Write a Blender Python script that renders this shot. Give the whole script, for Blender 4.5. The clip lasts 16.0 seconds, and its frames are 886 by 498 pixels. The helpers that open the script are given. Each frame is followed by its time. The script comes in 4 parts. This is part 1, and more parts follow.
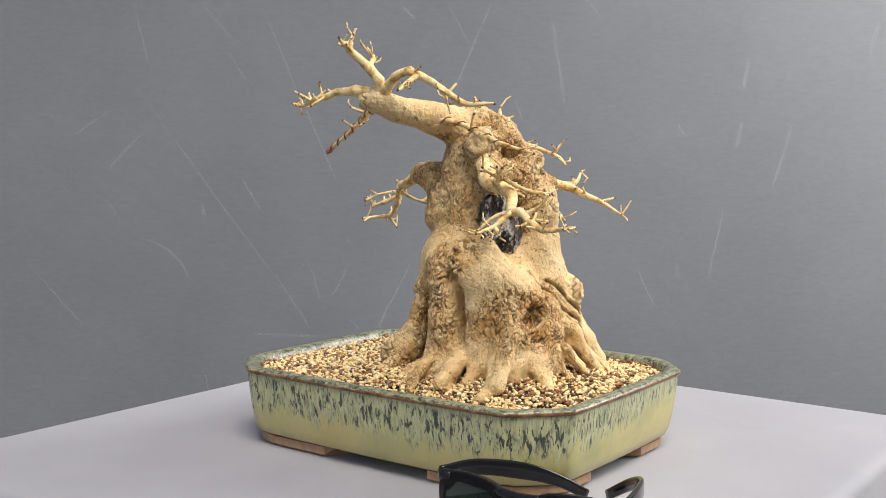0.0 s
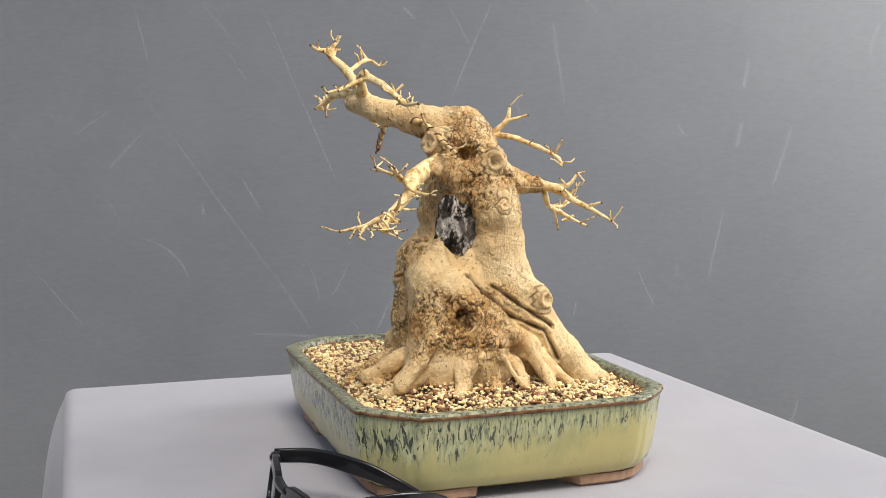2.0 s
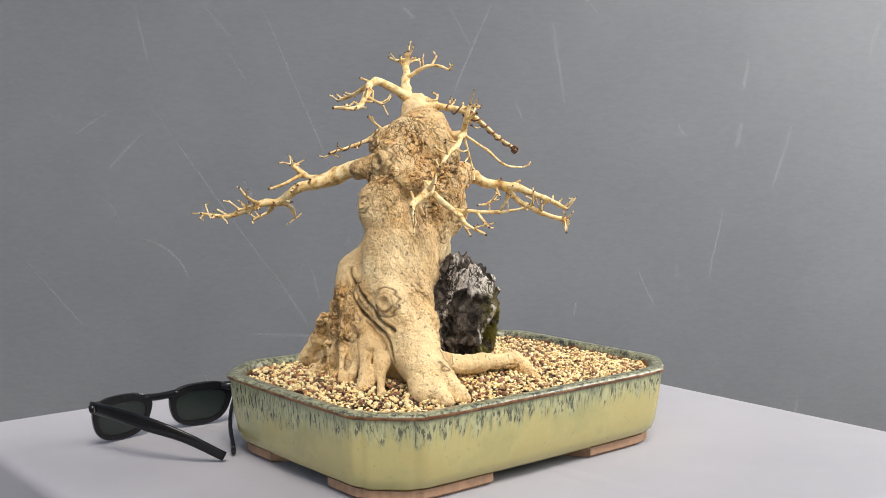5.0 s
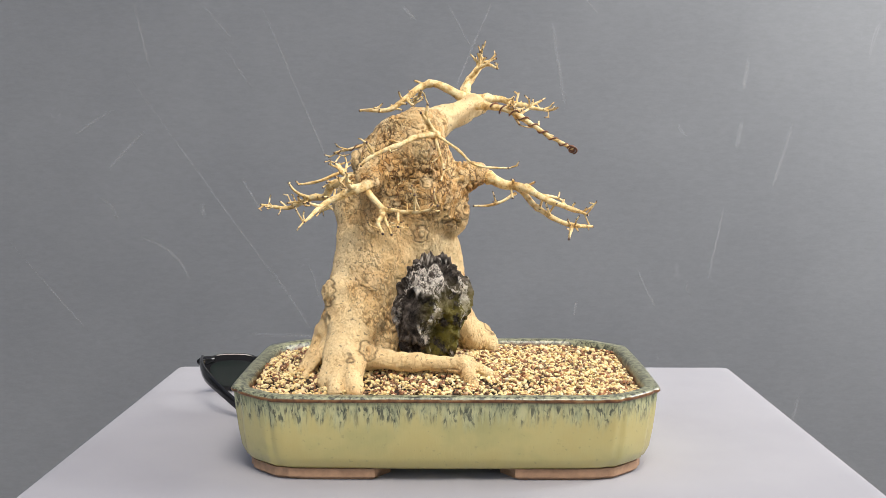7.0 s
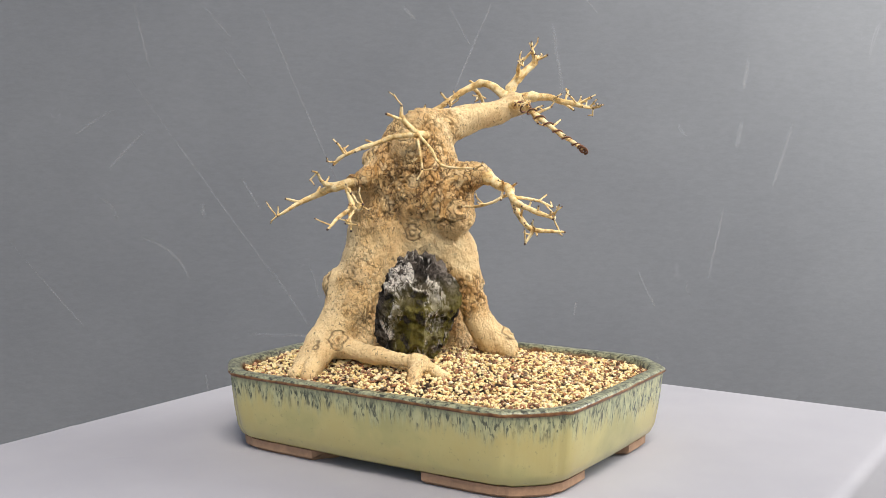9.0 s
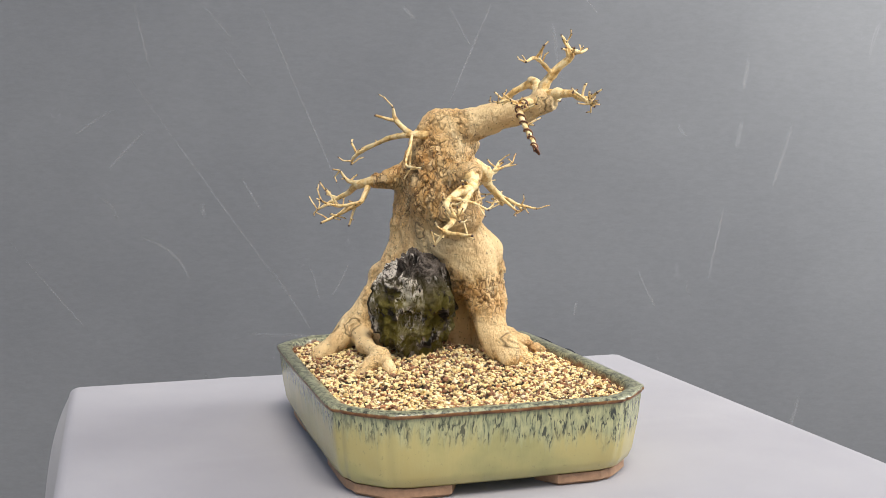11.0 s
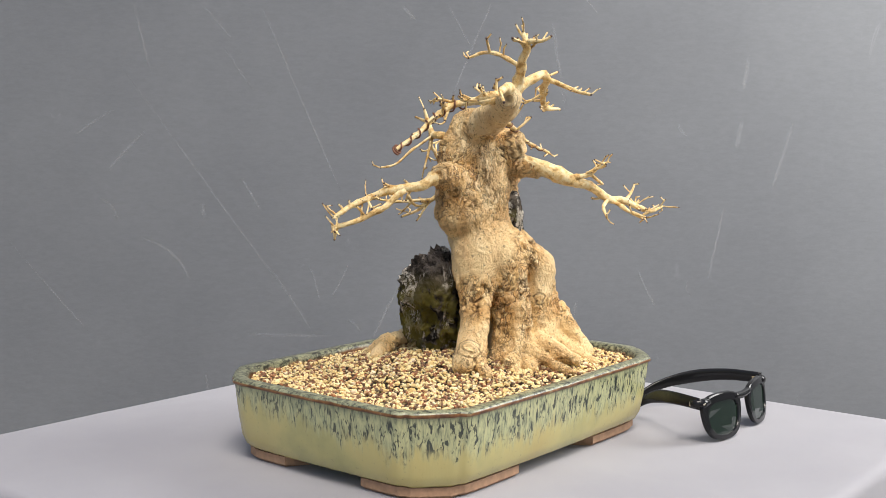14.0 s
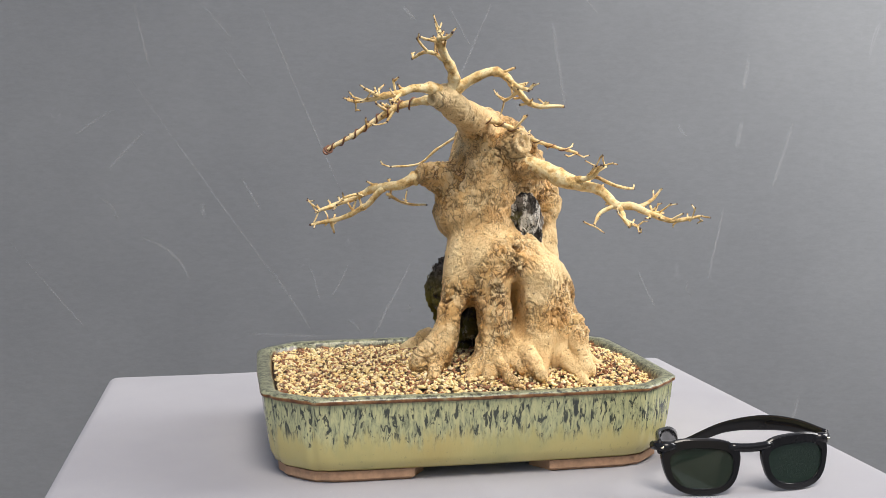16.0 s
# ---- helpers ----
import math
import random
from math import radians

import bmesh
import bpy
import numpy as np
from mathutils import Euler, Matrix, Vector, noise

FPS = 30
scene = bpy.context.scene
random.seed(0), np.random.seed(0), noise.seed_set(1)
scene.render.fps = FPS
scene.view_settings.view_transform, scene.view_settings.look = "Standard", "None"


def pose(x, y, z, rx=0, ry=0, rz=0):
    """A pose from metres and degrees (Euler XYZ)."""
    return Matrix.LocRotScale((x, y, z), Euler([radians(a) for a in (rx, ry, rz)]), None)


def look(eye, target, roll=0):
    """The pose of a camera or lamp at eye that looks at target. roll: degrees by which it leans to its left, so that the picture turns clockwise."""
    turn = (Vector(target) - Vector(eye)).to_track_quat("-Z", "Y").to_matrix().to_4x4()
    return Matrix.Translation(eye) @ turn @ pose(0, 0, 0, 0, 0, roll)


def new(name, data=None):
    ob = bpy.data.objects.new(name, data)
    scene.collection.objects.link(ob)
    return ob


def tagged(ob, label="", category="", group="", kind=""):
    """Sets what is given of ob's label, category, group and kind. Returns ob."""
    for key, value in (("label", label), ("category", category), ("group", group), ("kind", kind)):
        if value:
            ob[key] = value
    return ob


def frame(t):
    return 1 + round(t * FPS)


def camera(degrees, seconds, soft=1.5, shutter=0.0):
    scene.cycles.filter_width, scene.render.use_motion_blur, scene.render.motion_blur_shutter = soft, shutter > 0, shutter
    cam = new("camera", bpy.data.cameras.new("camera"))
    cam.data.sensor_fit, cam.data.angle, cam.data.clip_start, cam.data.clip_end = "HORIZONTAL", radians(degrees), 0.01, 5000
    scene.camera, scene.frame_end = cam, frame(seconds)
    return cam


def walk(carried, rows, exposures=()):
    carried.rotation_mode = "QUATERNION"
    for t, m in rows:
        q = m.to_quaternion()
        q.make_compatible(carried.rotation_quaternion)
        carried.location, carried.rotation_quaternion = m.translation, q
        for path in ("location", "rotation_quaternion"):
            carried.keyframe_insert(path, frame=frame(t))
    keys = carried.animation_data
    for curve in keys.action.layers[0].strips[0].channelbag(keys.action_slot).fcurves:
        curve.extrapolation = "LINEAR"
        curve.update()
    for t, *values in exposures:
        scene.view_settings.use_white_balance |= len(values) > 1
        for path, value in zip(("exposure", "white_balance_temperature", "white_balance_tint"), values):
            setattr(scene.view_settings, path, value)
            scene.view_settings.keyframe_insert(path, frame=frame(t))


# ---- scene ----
# ---- camera: stands still while the table turns ----
cam = camera(44.58, 16.0, soft=0.8)
TABLE_Z = 0.75
EYE = pose(-0.0074, -1.0, TABLE_Z + 0.2739, 90 - 5.343, 0, 0)
walk(cam, [(0.0, EYE), (16.0, EYE)], [(0.0, 0.43), (4.0, 0.43), (7.5, 0.50), (12.0, 0.50), (16.0, 0.47)])

# ---- light: soft overcast daylight ----
world = bpy.data.worlds.new("overcast_sky")
scene.world = world
world.use_nodes = True
wn = world.node_tree
sky = wn.nodes.new("ShaderNodeTexSky")
sky.sky_type, sky.sun_disc = "NISHITA", False
sky.sun_elevation, sky.sun_rotation = radians(60), radians(167)
sky.air_density, sky.dust_density, sky.ozone_density = 1.0, 3.0, 1.0
wn.links.new(sky.outputs["Color"], wn.nodes["Background"].inputs["Color"])
wn.nodes["Background"].inputs["Strength"].default_value = 0.085
sun = new("sun", bpy.data.lights.new("sun", "SUN"))
sun.data.energy, sun.data.angle, sun.data.color = 1.9, radians(26), (1.0, 0.925, 0.83)
sun.matrix_world = look((0.5, -2.2, 4.8), (0, 0, 0.8))
# added side lamp, no source seen: brightens the backdrop towards the right
side_lamp = new("added_side_light", bpy.data.lights.new("added_side_light", "AREA"))
side_lamp.data.shape, side_lamp.data.size, side_lamp.data.size_y = "RECTANGLE", 1.0, 1.2
side_lamp.data.energy, side_lamp.data.color = 36.0, (1.0, 0.98, 0.95)
side_lamp.matrix_world = look((1.86, 0.36, 1.85), (0.4, 0.80, 1.55))


# ---- materials ----
def material(name, rough=0.6, metal=0.0):
    m = bpy.data.materials.new(name)
    m.use_nodes = True
    nt = m.node_tree
    b = nt.nodes["Principled BSDF"]
    b.inputs["Roughness"].default_value, b.inputs["Metallic"].default_value = rough, metal
    return m, nt, b


def node(nt, kind, **inputs):
    n = nt.nodes.new(kind)
    for key, value in inputs.items():
        n.inputs[key.replace("_", " ")].default_value = value
    return n


def coords(nt, scale=(1, 1, 1)):
    tc = nt.nodes.new("ShaderNodeTexCoord")
    mp = node(nt, "ShaderNodeMapping", Scale=scale)
    nt.links.new(tc.outputs["Object"], mp.inputs["Vector"])
    return mp.outputs["Vector"]


def noise_tex(nt, vec, scale, detail=4.0, rough=0.55, dist=0.0):
    n = node(nt, "ShaderNodeTexNoise", Scale=scale, Detail=detail, Roughness=rough, Distortion=dist)
    nt.links.new(vec, n.inputs["Vector"])
    return n.outputs["Fac"]


def ramp(nt, fac, stops):
    r = nt.nodes.new("ShaderNodeValToRGB")
    el = r.color_ramp.elements
    while len(el) < len(stops):
        el.new(0.5)
    for e, (p, c) in zip(el, stops):
        e.position = p
        e.color = (*c, 1) if len(c) == 3 else c
    nt.links.new(fac, r.inputs["Fac"])
    return r.outputs["Color"]


def mix(nt, fac, a, b, kind="MIX"):
    n = nt.nodes.new("ShaderNodeMix")
    n.data_type, n.blend_type = "RGBA", kind
    for sock, v in ((n.inputs["Factor"], fac), (n.inputs["A"], a), (n.inputs["B"], b)):
        if isinstance(v, bpy.types.NodeSocket):
            nt.links.new(v, sock)
        elif isinstance(v, (int, float)):
            sock.default_value = v
        else:
            sock.default_value = (*v, 1)
    return n.outputs["Result"]


def maths(nt, op, a, b=0.0, c=0.0, clamp=False):
    n = nt.nodes.new("ShaderNodeMath")
    n.operation, n.use_clamp = op, clamp
    for sock, v in zip(n.inputs, (a, b, c)):
        if isinstance(v, bpy.types.NodeSocket):
            nt.links.new(v, sock)
        else:
            sock.default_value = v
    return n.outputs["Value"]


def bump(nt, b, height, strength, distance):
    n = node(nt, "ShaderNodeBump", Strength=strength, Distance=distance)
    nt.links.new(height, n.inputs["Height"])
    nt.links.new(n.outputs["Normal"], b.inputs["Normal"])


def split_xyz(nt, vec):
    n = nt.nodes.new("ShaderNodeSeparateXYZ")
    nt.links.new(vec, n.inputs["Vector"])
    return n.outputs


def smooth(nt, v, lo, hi):
    n = nt.nodes.new("ShaderNodeMapRange")
    n.interpolation_type = "SMOOTHSTEP"
    nt.links.new(v, n.inputs["Value"])
    n.inputs["From Min"].default_value, n.inputs["From Max"].default_value = lo, hi
    return n.outputs["Result"]


def bark_material():
    m, nt, b = material("pale_flaking_bark", 0.62)
    v = coords(nt)
    fl = nt.nodes.new("ShaderNodeAttribute")
    fl.attribute_name = "flaky"
    flaky = fl.outputs["Fac"]
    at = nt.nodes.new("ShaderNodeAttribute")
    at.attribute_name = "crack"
    big = noise_tex(nt, v, 26, 5, 0.6, 0.6)
    mid = noise_tex(nt, coords(nt, (1, 1, 0.6)), 220, 7, 0.72, 0.6)
    fine = noise_tex(nt, v, 520, 4, 0.65)
    c = ramp(nt, big, [(0.36, (0.95, 0.71, 0.375)), (0.50, (0.87, 0.59, 0.25)), (0.60, (0.72, 0.40, 0.125)), (0.74, (0.52, 0.25, 0.068))])
    c = mix(nt, maths(nt, "SUBTRACT", 0.55, maths(nt, "MULTIPLY", flaky, 0.5)), c, (0.98, 0.76, 0.42))
    # torn flakes: each with its own tone, dark slits between
    warp = nt.nodes.new("ShaderNodeTexNoise")
    warp.inputs["Scale"].default_value = 120
    nt.links.new(v, warp.inputs["Vector"])
    wv = nt.nodes.new("ShaderNodeVectorMath")
    wv.operation = "MULTIPLY_ADD"
    nt.links.new(warp.outputs["Color"], wv.inputs[0])
    wv.inputs[1].default_value = (0.012, 0.012, 0.012)
    nt.links.new(coords(nt, (1, 1, 0.45)), wv.inputs[2])
    cell = nt.nodes.new("ShaderNodeTexVoronoi")
    cell.inputs["Scale"].default_value = 215
    nt.links.new(wv.outputs["Vector"], cell.inputs["Vector"])
    slit = nt.nodes.new("ShaderNodeTexVoronoi")
    slit.feature = "DISTANCE_TO_EDGE"
    slit.inputs["Scale"].default_value = 215
    nt.links.new(wv.outputs["Vector"], slit.inputs["Vector"])
    tone = ramp(nt, split_xyz(nt, cell.outputs["Color"])[0], [(0.0, (0.52, 0.25, 0.068)), (0.22, (0.76, 0.47, 0.175)), (0.50, (0.92, 0.63, 0.285)), (1.0, (0.98, 0.80, 0.48))])
    c = mix(nt, maths(nt, "MULTIPLY", flaky, 0.55), c, tone)
    orange = maths(nt, "MULTIPLY", flaky, smooth(nt, noise_tex(nt, v, 48, 5, 0.65), 0.42, 0.60))
    c = mix(nt, maths(nt, "MULTIPLY", orange, 0.55), c, (0.66, 0.33, 0.090))
    gate = smooth(nt, noise_tex(nt, v, 80, 3, 0.6), 0.38, 0.52)
    gap = maths(nt, "MULTIPLY", smooth(nt, slit.outputs["Distance"], 0.085, 0.02), gate)
    gap = maths(nt, "MULTIPLY", gap, maths(nt, "ADD", maths(nt, "MULTIPLY", flaky, 0.90), 0.0), clamp=True)
    # the crack mask darkens the colour of the grooves that it also sinks
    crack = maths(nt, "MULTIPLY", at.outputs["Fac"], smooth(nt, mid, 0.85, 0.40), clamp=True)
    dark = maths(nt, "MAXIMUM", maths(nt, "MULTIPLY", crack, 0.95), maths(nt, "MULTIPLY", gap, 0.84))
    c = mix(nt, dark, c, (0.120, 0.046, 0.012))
    grain = smooth(nt, mid, 0.46, 0.34)
    c = mix(nt, maths(nt, "MULTIPLY", grain, 0.60), c, (0.46, 0.23, 0.070))
    speck = smooth(nt, noise_tex(nt, v, 300, 2, 0.5), 0.65, 0.70)
    c = mix(nt, maths(nt, "MULTIPLY", speck, 0.6), c, (0.13, 0.065, 0.03))
    nt.links.new(c, b.inputs["Base Color"])
    h = maths(nt, "ADD", maths(nt, "MULTIPLY", mid, 0.7), maths(nt, "MULTIPLY", fine, 0.35))
    h = maths(nt, "SUBTRACT", h, maths(nt, "MULTIPLY", dark, 0.6))
    bump(nt, b, h, 1.0, 0.0045)
    return m


def twig_material():
    m, nt, b = material("pale_twig_bark", 0.6)
    v = coords(nt)
    c = ramp(nt, noise_tex(nt, v, 130, 5, 0.65), [(0.36, (0.50, 0.29, 0.090)), (0.46, (0.81, 0.56, 0.225)), (0.58, (0.93, 0.75, 0.41))])
    s = smooth(nt, noise_tex(nt, v, 500, 2), 0.62, 0.7)
    c = mix(nt, maths(nt, "MULTIPLY", s, 0.5), c, (0.2, 0.11, 0.05))
    nt.links.new(c, b.inputs["Base Color"])
    bump(nt, b, noise_tex(nt, v, 300, 4, 0.65), 0.9, 0.0016)
    return m


def plain(name, color, rough=0.5, metal=0.0, scale=200, amount=0.25, bumps=0.1):
    m, nt, b = material(name, rough, metal)
    v = coords(nt)
    n = noise_tex(nt, v, scale, 4)
    lo = tuple(x * (1 - amount) for x in color)
    hi = tuple(min(1, x * (1 + amount)) for x in color)
    nt.links.new(ramp(nt, n, [(0.3, lo), (0.7, hi)]), b.inputs["Base Color"])
    if bumps:
        bump(nt, b, n, bumps, 0.0008)
    return m


def glaze_material():
    m, nt, b = material("dripping_green_glaze", 0.24)
    v = coords(nt)
    x, y, z = split_xyz(nt, v)
    low = noise_tex(nt, v, 14, 4)
    base = ramp(nt, low, [(0.3, (0.50, 0.41, 0.155)), (0.5, (0.52, 0.455, 0.185)), (0.7, (0.38, 0.365, 0.155))])
    spots = smooth(nt, noise_tex(nt, v, 260, 3), 0.63, 0.70)
    base = mix(nt, maths(nt, "MULTIPLY", spots, 0.4), base, (0.30, 0.28, 0.14))
    side = smooth(nt, y, 0.10, -0.12)
    edge = noise_tex(nt, coords(nt, (1, 1, 0.10)), 130, 5, 0.65)
    # the blue-green upper glaze runs lower on the front
    reach = maths(nt, "ADD", maths(nt, "MULTIPLY", side, -0.016), 0.052)
    depth = maths(nt, "SUBTRACT", maths(nt, "ADD", z, maths(nt, "MULTIPLY", maths(nt, "SUBTRACT", edge, 0.5), 0.050)), reach)
    upper = smooth(nt, depth, -0.008, 0.012)
    teal = ramp(nt, noise_tex(nt, coords(nt, (1, 1, 0.22)), 330, 5, 0.65, 0.6), [(0.36, (0.11, 0.14, 0.10)), (0.46, (0.34, 0.37, 0.22)), (0.60, (0.52, 0.52, 0.28))])
    c = mix(nt, maths(nt, "MULTIPLY", upper, 0.85), base, teal)
    drip = noise_tex(nt, coords(nt, (1, 1, 0.30)), 290, 4, 0.55, 0.7)
    band = maths(nt, "MULTIPLY", smooth(nt, depth, -0.004, 0.008), smooth(nt, z, 0.0690, 0.0625))
    d = maths(nt, "MULTIPLY", smooth(nt, drip, 0.530, 0.600), band)
    d = maths(nt, "MULTIPLY", d, maths(nt, "ADD", maths(nt, "MULTIPLY", side, 0.16), 0.76))
    c = mix(nt, d, c, (0.026, 0.034, 0.034))
    nt.links.new(c, b.inputs["Base Color"])
    bump(nt, b, maths(nt, "ADD", edge, low), 0.12, 0.002)
    b.inputs["Coat Weight"].default_value = 0.15
    b.inputs["Coat Roughness"].default_value = 0.08
    return m


def rim_material():
    m, nt, b = material("mottled_rim_glaze", 0.30)
    v = coords(nt)
    x, y, z = split_xyz(nt, v)
    c = ramp(nt, noise_tex(nt, v, 230, 4, 0.6, 0.8), [(0.40, (0.040, 0.042, 0.030)), (0.48, (0.17, 0.18, 0.115)), (0.62, (0.34, 0.345, 0.215))])
    brown = ramp(nt, noise_tex(nt, v, 120, 3), [(0.35, (0.10, 0.040, 0.014)), (0.6, (0.25, 0.115, 0.042)), (0.75, (0.32, 0.24, 0.13))])
    n = nt.nodes.new("ShaderNodeNewGeometry")
    nz = split_xyz(nt, n.outputs["Normal"])[2]
    edge = maths(nt, "ADD", nz, maths(nt, "MULTIPLY", maths(nt, "SUBTRACT", noise_tex(nt, v, 60, 3), 0.5), 0.8))
    c = mix(nt, smooth(nt, edge, 0.50, 0.26), c, brown)
    nt.links.new(c, b.inputs["Base Color"])
    bump(nt, b, noise_tex(nt, v, 90, 3), 0.15, 0.002)
    return m


def gravel_material():
    m, nt, b = material("cream_gravel", 0.85)
    g = nt.nodes.new("ShaderNodeNewGeometry")
    c = ramp(nt, g.outputs["Random Per Island"], [(0.0, (0.93, 0.78, 0.42)), (0.36, (0.88, 0.69, 0.32)), (0.52, (0.70, 0.46, 0.16)), (0.60, (0.94, 0.82, 0.55)),
                                                  (0.68, (0.36, 0.13, 0.040)), (0.82, (0.20, 0.06, 0.022)), (1.0, (0.055, 0.028, 0.014))])
    v = coords(nt)
    n = noise_tex(nt, v, 500, 3)
    c = mix(nt, 0.15, c, ramp(nt, n, [(0.3, (0.30, 0.18, 0.07)), (0.7, (0.90, 0.80, 0.55))]))
    nt.links.new(c, b.inputs["Base Color"])
    bump(nt, b, n, 0.5, 0.001)
    return m


def rock_material():
    m, nt, b = material("dark_lichened_stone", 0.95)
    b.inputs["Specular IOR Level"].default_value = 0.25
    v = coords(nt)
    x, y, z = split_xyz(nt, v)
    n1 = noise_tex(nt, v, 70, 7, 0.7, 0.6)
    c = ramp(nt, n1, [(0.40, (0.012, 0.010, 0.008)), (0.50, (0.070, 0.056, 0.046)), (0.64, (0.25, 0.21, 0.175))])
    vein = noise_tex(nt, coords(nt, (1.0, 1.0, 0.6)), 120, 8, 0.82, 1.2)
    pale = maths(nt, "MULTIPLY", smooth(nt, vein, 0.47, 0.52), smooth(nt, noise_tex(nt, coords(nt, (1, 1, 0.45)), 46, 3, 0.5, 0.8), 0.49, 0.56))
    c = mix(nt, maths(nt, "MULTIPLY", pale, 0.95), c, (0.92, 0.85, 0.74))
    moss = maths(nt, "MULTIPLY", smooth(nt, noise_tex(nt, v, 60, 6, 0.65), 0.40, 0.50), maths(nt, "MULTIPLY", smooth(nt, x, 0.014, -0.010), smooth(nt, z, 0.034, -0.008)))
    c = mix(nt, maths(nt, "MULTIPLY", moss, 0.85), c, (0.185, 0.155, 0.022))
    nt.links.new(c, b.inputs["Base Color"])
    bump(nt, b, maths(nt, "ADD", n1, maths(nt, "MULTIPLY", vein, 0.5)), 1.0, 0.008)
    return m


def cloth_material():
    m, nt, b = material("lavender_grey_cloth", 0.85)
    v = coords(nt)
    n = noise_tex(nt, v, 6, 4)
    c = ramp(nt, n, [(0.3, (0.290, 0.288, 0.314)), (0.7, (0.336, 0.332, 0.356))])
    lint = smooth(nt, noise_tex(nt, v, 330, 2), 0.71, 0.76)
    c = mix(nt, maths(nt, "MULTIPLY", lint, 0.25), c, (0.6, 0.59, 0.62))
    nt.links.new(c, b.inputs["Base Color"])
    weave = maths(nt, "ADD", noise_tex(nt, coords(nt, (1, 0.15, 1)), 1500, 2), noise_tex(nt, coords(nt, (0.15, 1, 1)), 1500, 2))
    bump(nt, b, maths(nt, "ADD", maths(nt, "MULTIPLY", weave, 0.35), noise_tex(nt, v, 20, 3)), 0.12, 0.002)
    b.inputs["Sheen Weight"].default_value = 0.15
    return m


def backdrop_material():
    m, nt, b = material("scuffed_slate_grey_board", 0.5)
    v = coords(nt)
    n = noise_tex(nt, v, 2.2, 5)
    streak = noise_tex(nt, coords(nt, (0.7, 1, 2.0)), 85, 7, 0.78)
    c = ramp(nt, n, [(0.3, (0.158, 0.166, 0.179)), (0.7, (0.208, 0.217, 0.230))])
    c = mix(nt, 0.34, c, ramp(nt, streak, [(0.3, (0.136, 0.143, 0.155)), (0.7, (0.228, 0.237, 0.250))]))
    scuff = maths(nt, "MULTIPLY", smooth(nt, noise_tex(nt, coords(nt, (1.6, 1, 0.8)), 9, 8, 0.75, 2.0), 0.62, 0.75), smooth(nt, noise_tex(nt, v, 3.1, 2), 0.45, 0.6))
    c = mix(nt, maths(nt, "MULTIPLY", scuff, 0.30), c, (0.34, 0.35, 0.36))
    nt.links.new(c, b.inputs["Base Color"])
    bump(nt, b, streak, 0.08, 0.003)
    return m


def chalk_material():
    m, nt, b = material("faint_chalk_scratch", 0.9)
    v = coords(nt)
    b.inputs["Base Color"].default_value = (0.42, 0.43, 0.44, 1)
    a = smooth(nt, noise_tex(nt, v, 45, 6, 0.7), 0.22, 0.68)
    fade = split_xyz(nt, nt.nodes.new("ShaderNodeTexCoord").outputs["UV"])
    soft = maths(nt, "MULTIPLY", smooth(nt, maths(nt, "ABSOLUTE", maths(nt, "SUBTRACT", fade[1], 0.5)), 0.5, 0.05),
                 smooth(nt, maths(nt, "ABSOLUTE", maths(nt, "SUBTRACT", fade[0], 0.5)), 0.5, 0.3))
    nt.links.new(maths(nt, "MULTIPLY", maths(nt, "MULTIPLY", a, soft), 0.25), b.inputs["Alpha"])
    return m


BARK, TWIG = bark_material(), twig_material()
CUT = plain("dark_cut_tip", (0.10, 0.06, 0.045), 0.7)
COPPER = plain("brown_copper_wire", (0.17, 0.070, 0.036), 0.45, 0.2)
GLAZE, RIM = glaze_material(), rim_material()
CLAY = plain("unglazed_terracotta", (0.37, 0.225, 0.135), 0.85, 0, 150, 0.2, 0.3)
GRAVEL, ROCK, CLOTH = gravel_material(), rock_material(), cloth_material()
SOIL = plain("dark_soil", (0.030, 0.017, 0.008), 0.95, 0, 300, 0.5, 0.6)
BOARD, CHALK = backdrop_material(), chalk_material()
BLACK = plain("glossy_black_acetate", (0.010, 0.010, 0.011), 0.12, 0, 80, 0.1, 0)
BLACK.node_tree.nodes["Principled BSDF"].inputs["Specular IOR Level"].default_value = 0.32
METAL = plain("silver_metal", (0.75, 0.68, 0.52), 0.25, 1.0, 80, 0.1, 0)
WOOD = plain("plain_table_wood", (0.35, 0.25, 0.15), 0.6, 0, 40, 0.2, 0.1)
PLASTER = plain("pale_plaster", (0.55, 0.54, 0.52), 0.9, 0, 20, 0.1, 0.2)
FLOOR = plain("dark_grey_concrete", (0.06, 0.059, 0.057), 0.85, 0, 12, 0.2, 0.2)


def lens_material():
    m, nt, b = material("dark_green_lens", 0.04)
    b.inputs["Base Color"].default_value = (0.012, 0.022, 0.016, 1)
    b.inputs["Alpha"].default_value = 0.90
    b.inputs["Specular IOR Level"].default_value = 0.6
    return m


LENS = lens_material()


# ---- mesh helpers ----
def link(name, mesh, mats, parent=None, label=""):
    for mt in mats if isinstance(mats, (list, tuple)) else [mats]:
        mesh.materials.append(mt)
    ob = new(name, mesh)
    if parent:
        ob.parent = parent
    return tagged(ob, label)


def part(name, bm, mats, parent=None, label="", shade=True):
    mesh = bpy.data.meshes.new(name)
    bmesh.ops.recalc_face_normals(bm, faces=bm.faces)
    bm.to_mesh(mesh)
    bm.free()
    if shade:
        mesh.shade_smooth()
    return link(name, mesh, mats, parent, label)


def box(bm, lo, hi, m=Matrix()):
    vs = [bm.verts.new(m @ Vector((x, y, z))) for z in (lo[2], hi[2]) for y in (lo[1], hi[1]) for x in (lo[0], hi[0])]
    for f in ((0, 2, 3, 1), (4, 5, 7, 6), (0, 1, 5, 4), (2, 6, 7, 3), (0, 4, 6, 2), (1, 3, 7, 5)):
        bm.faces.new([vs[i] for i in f])
    return vs


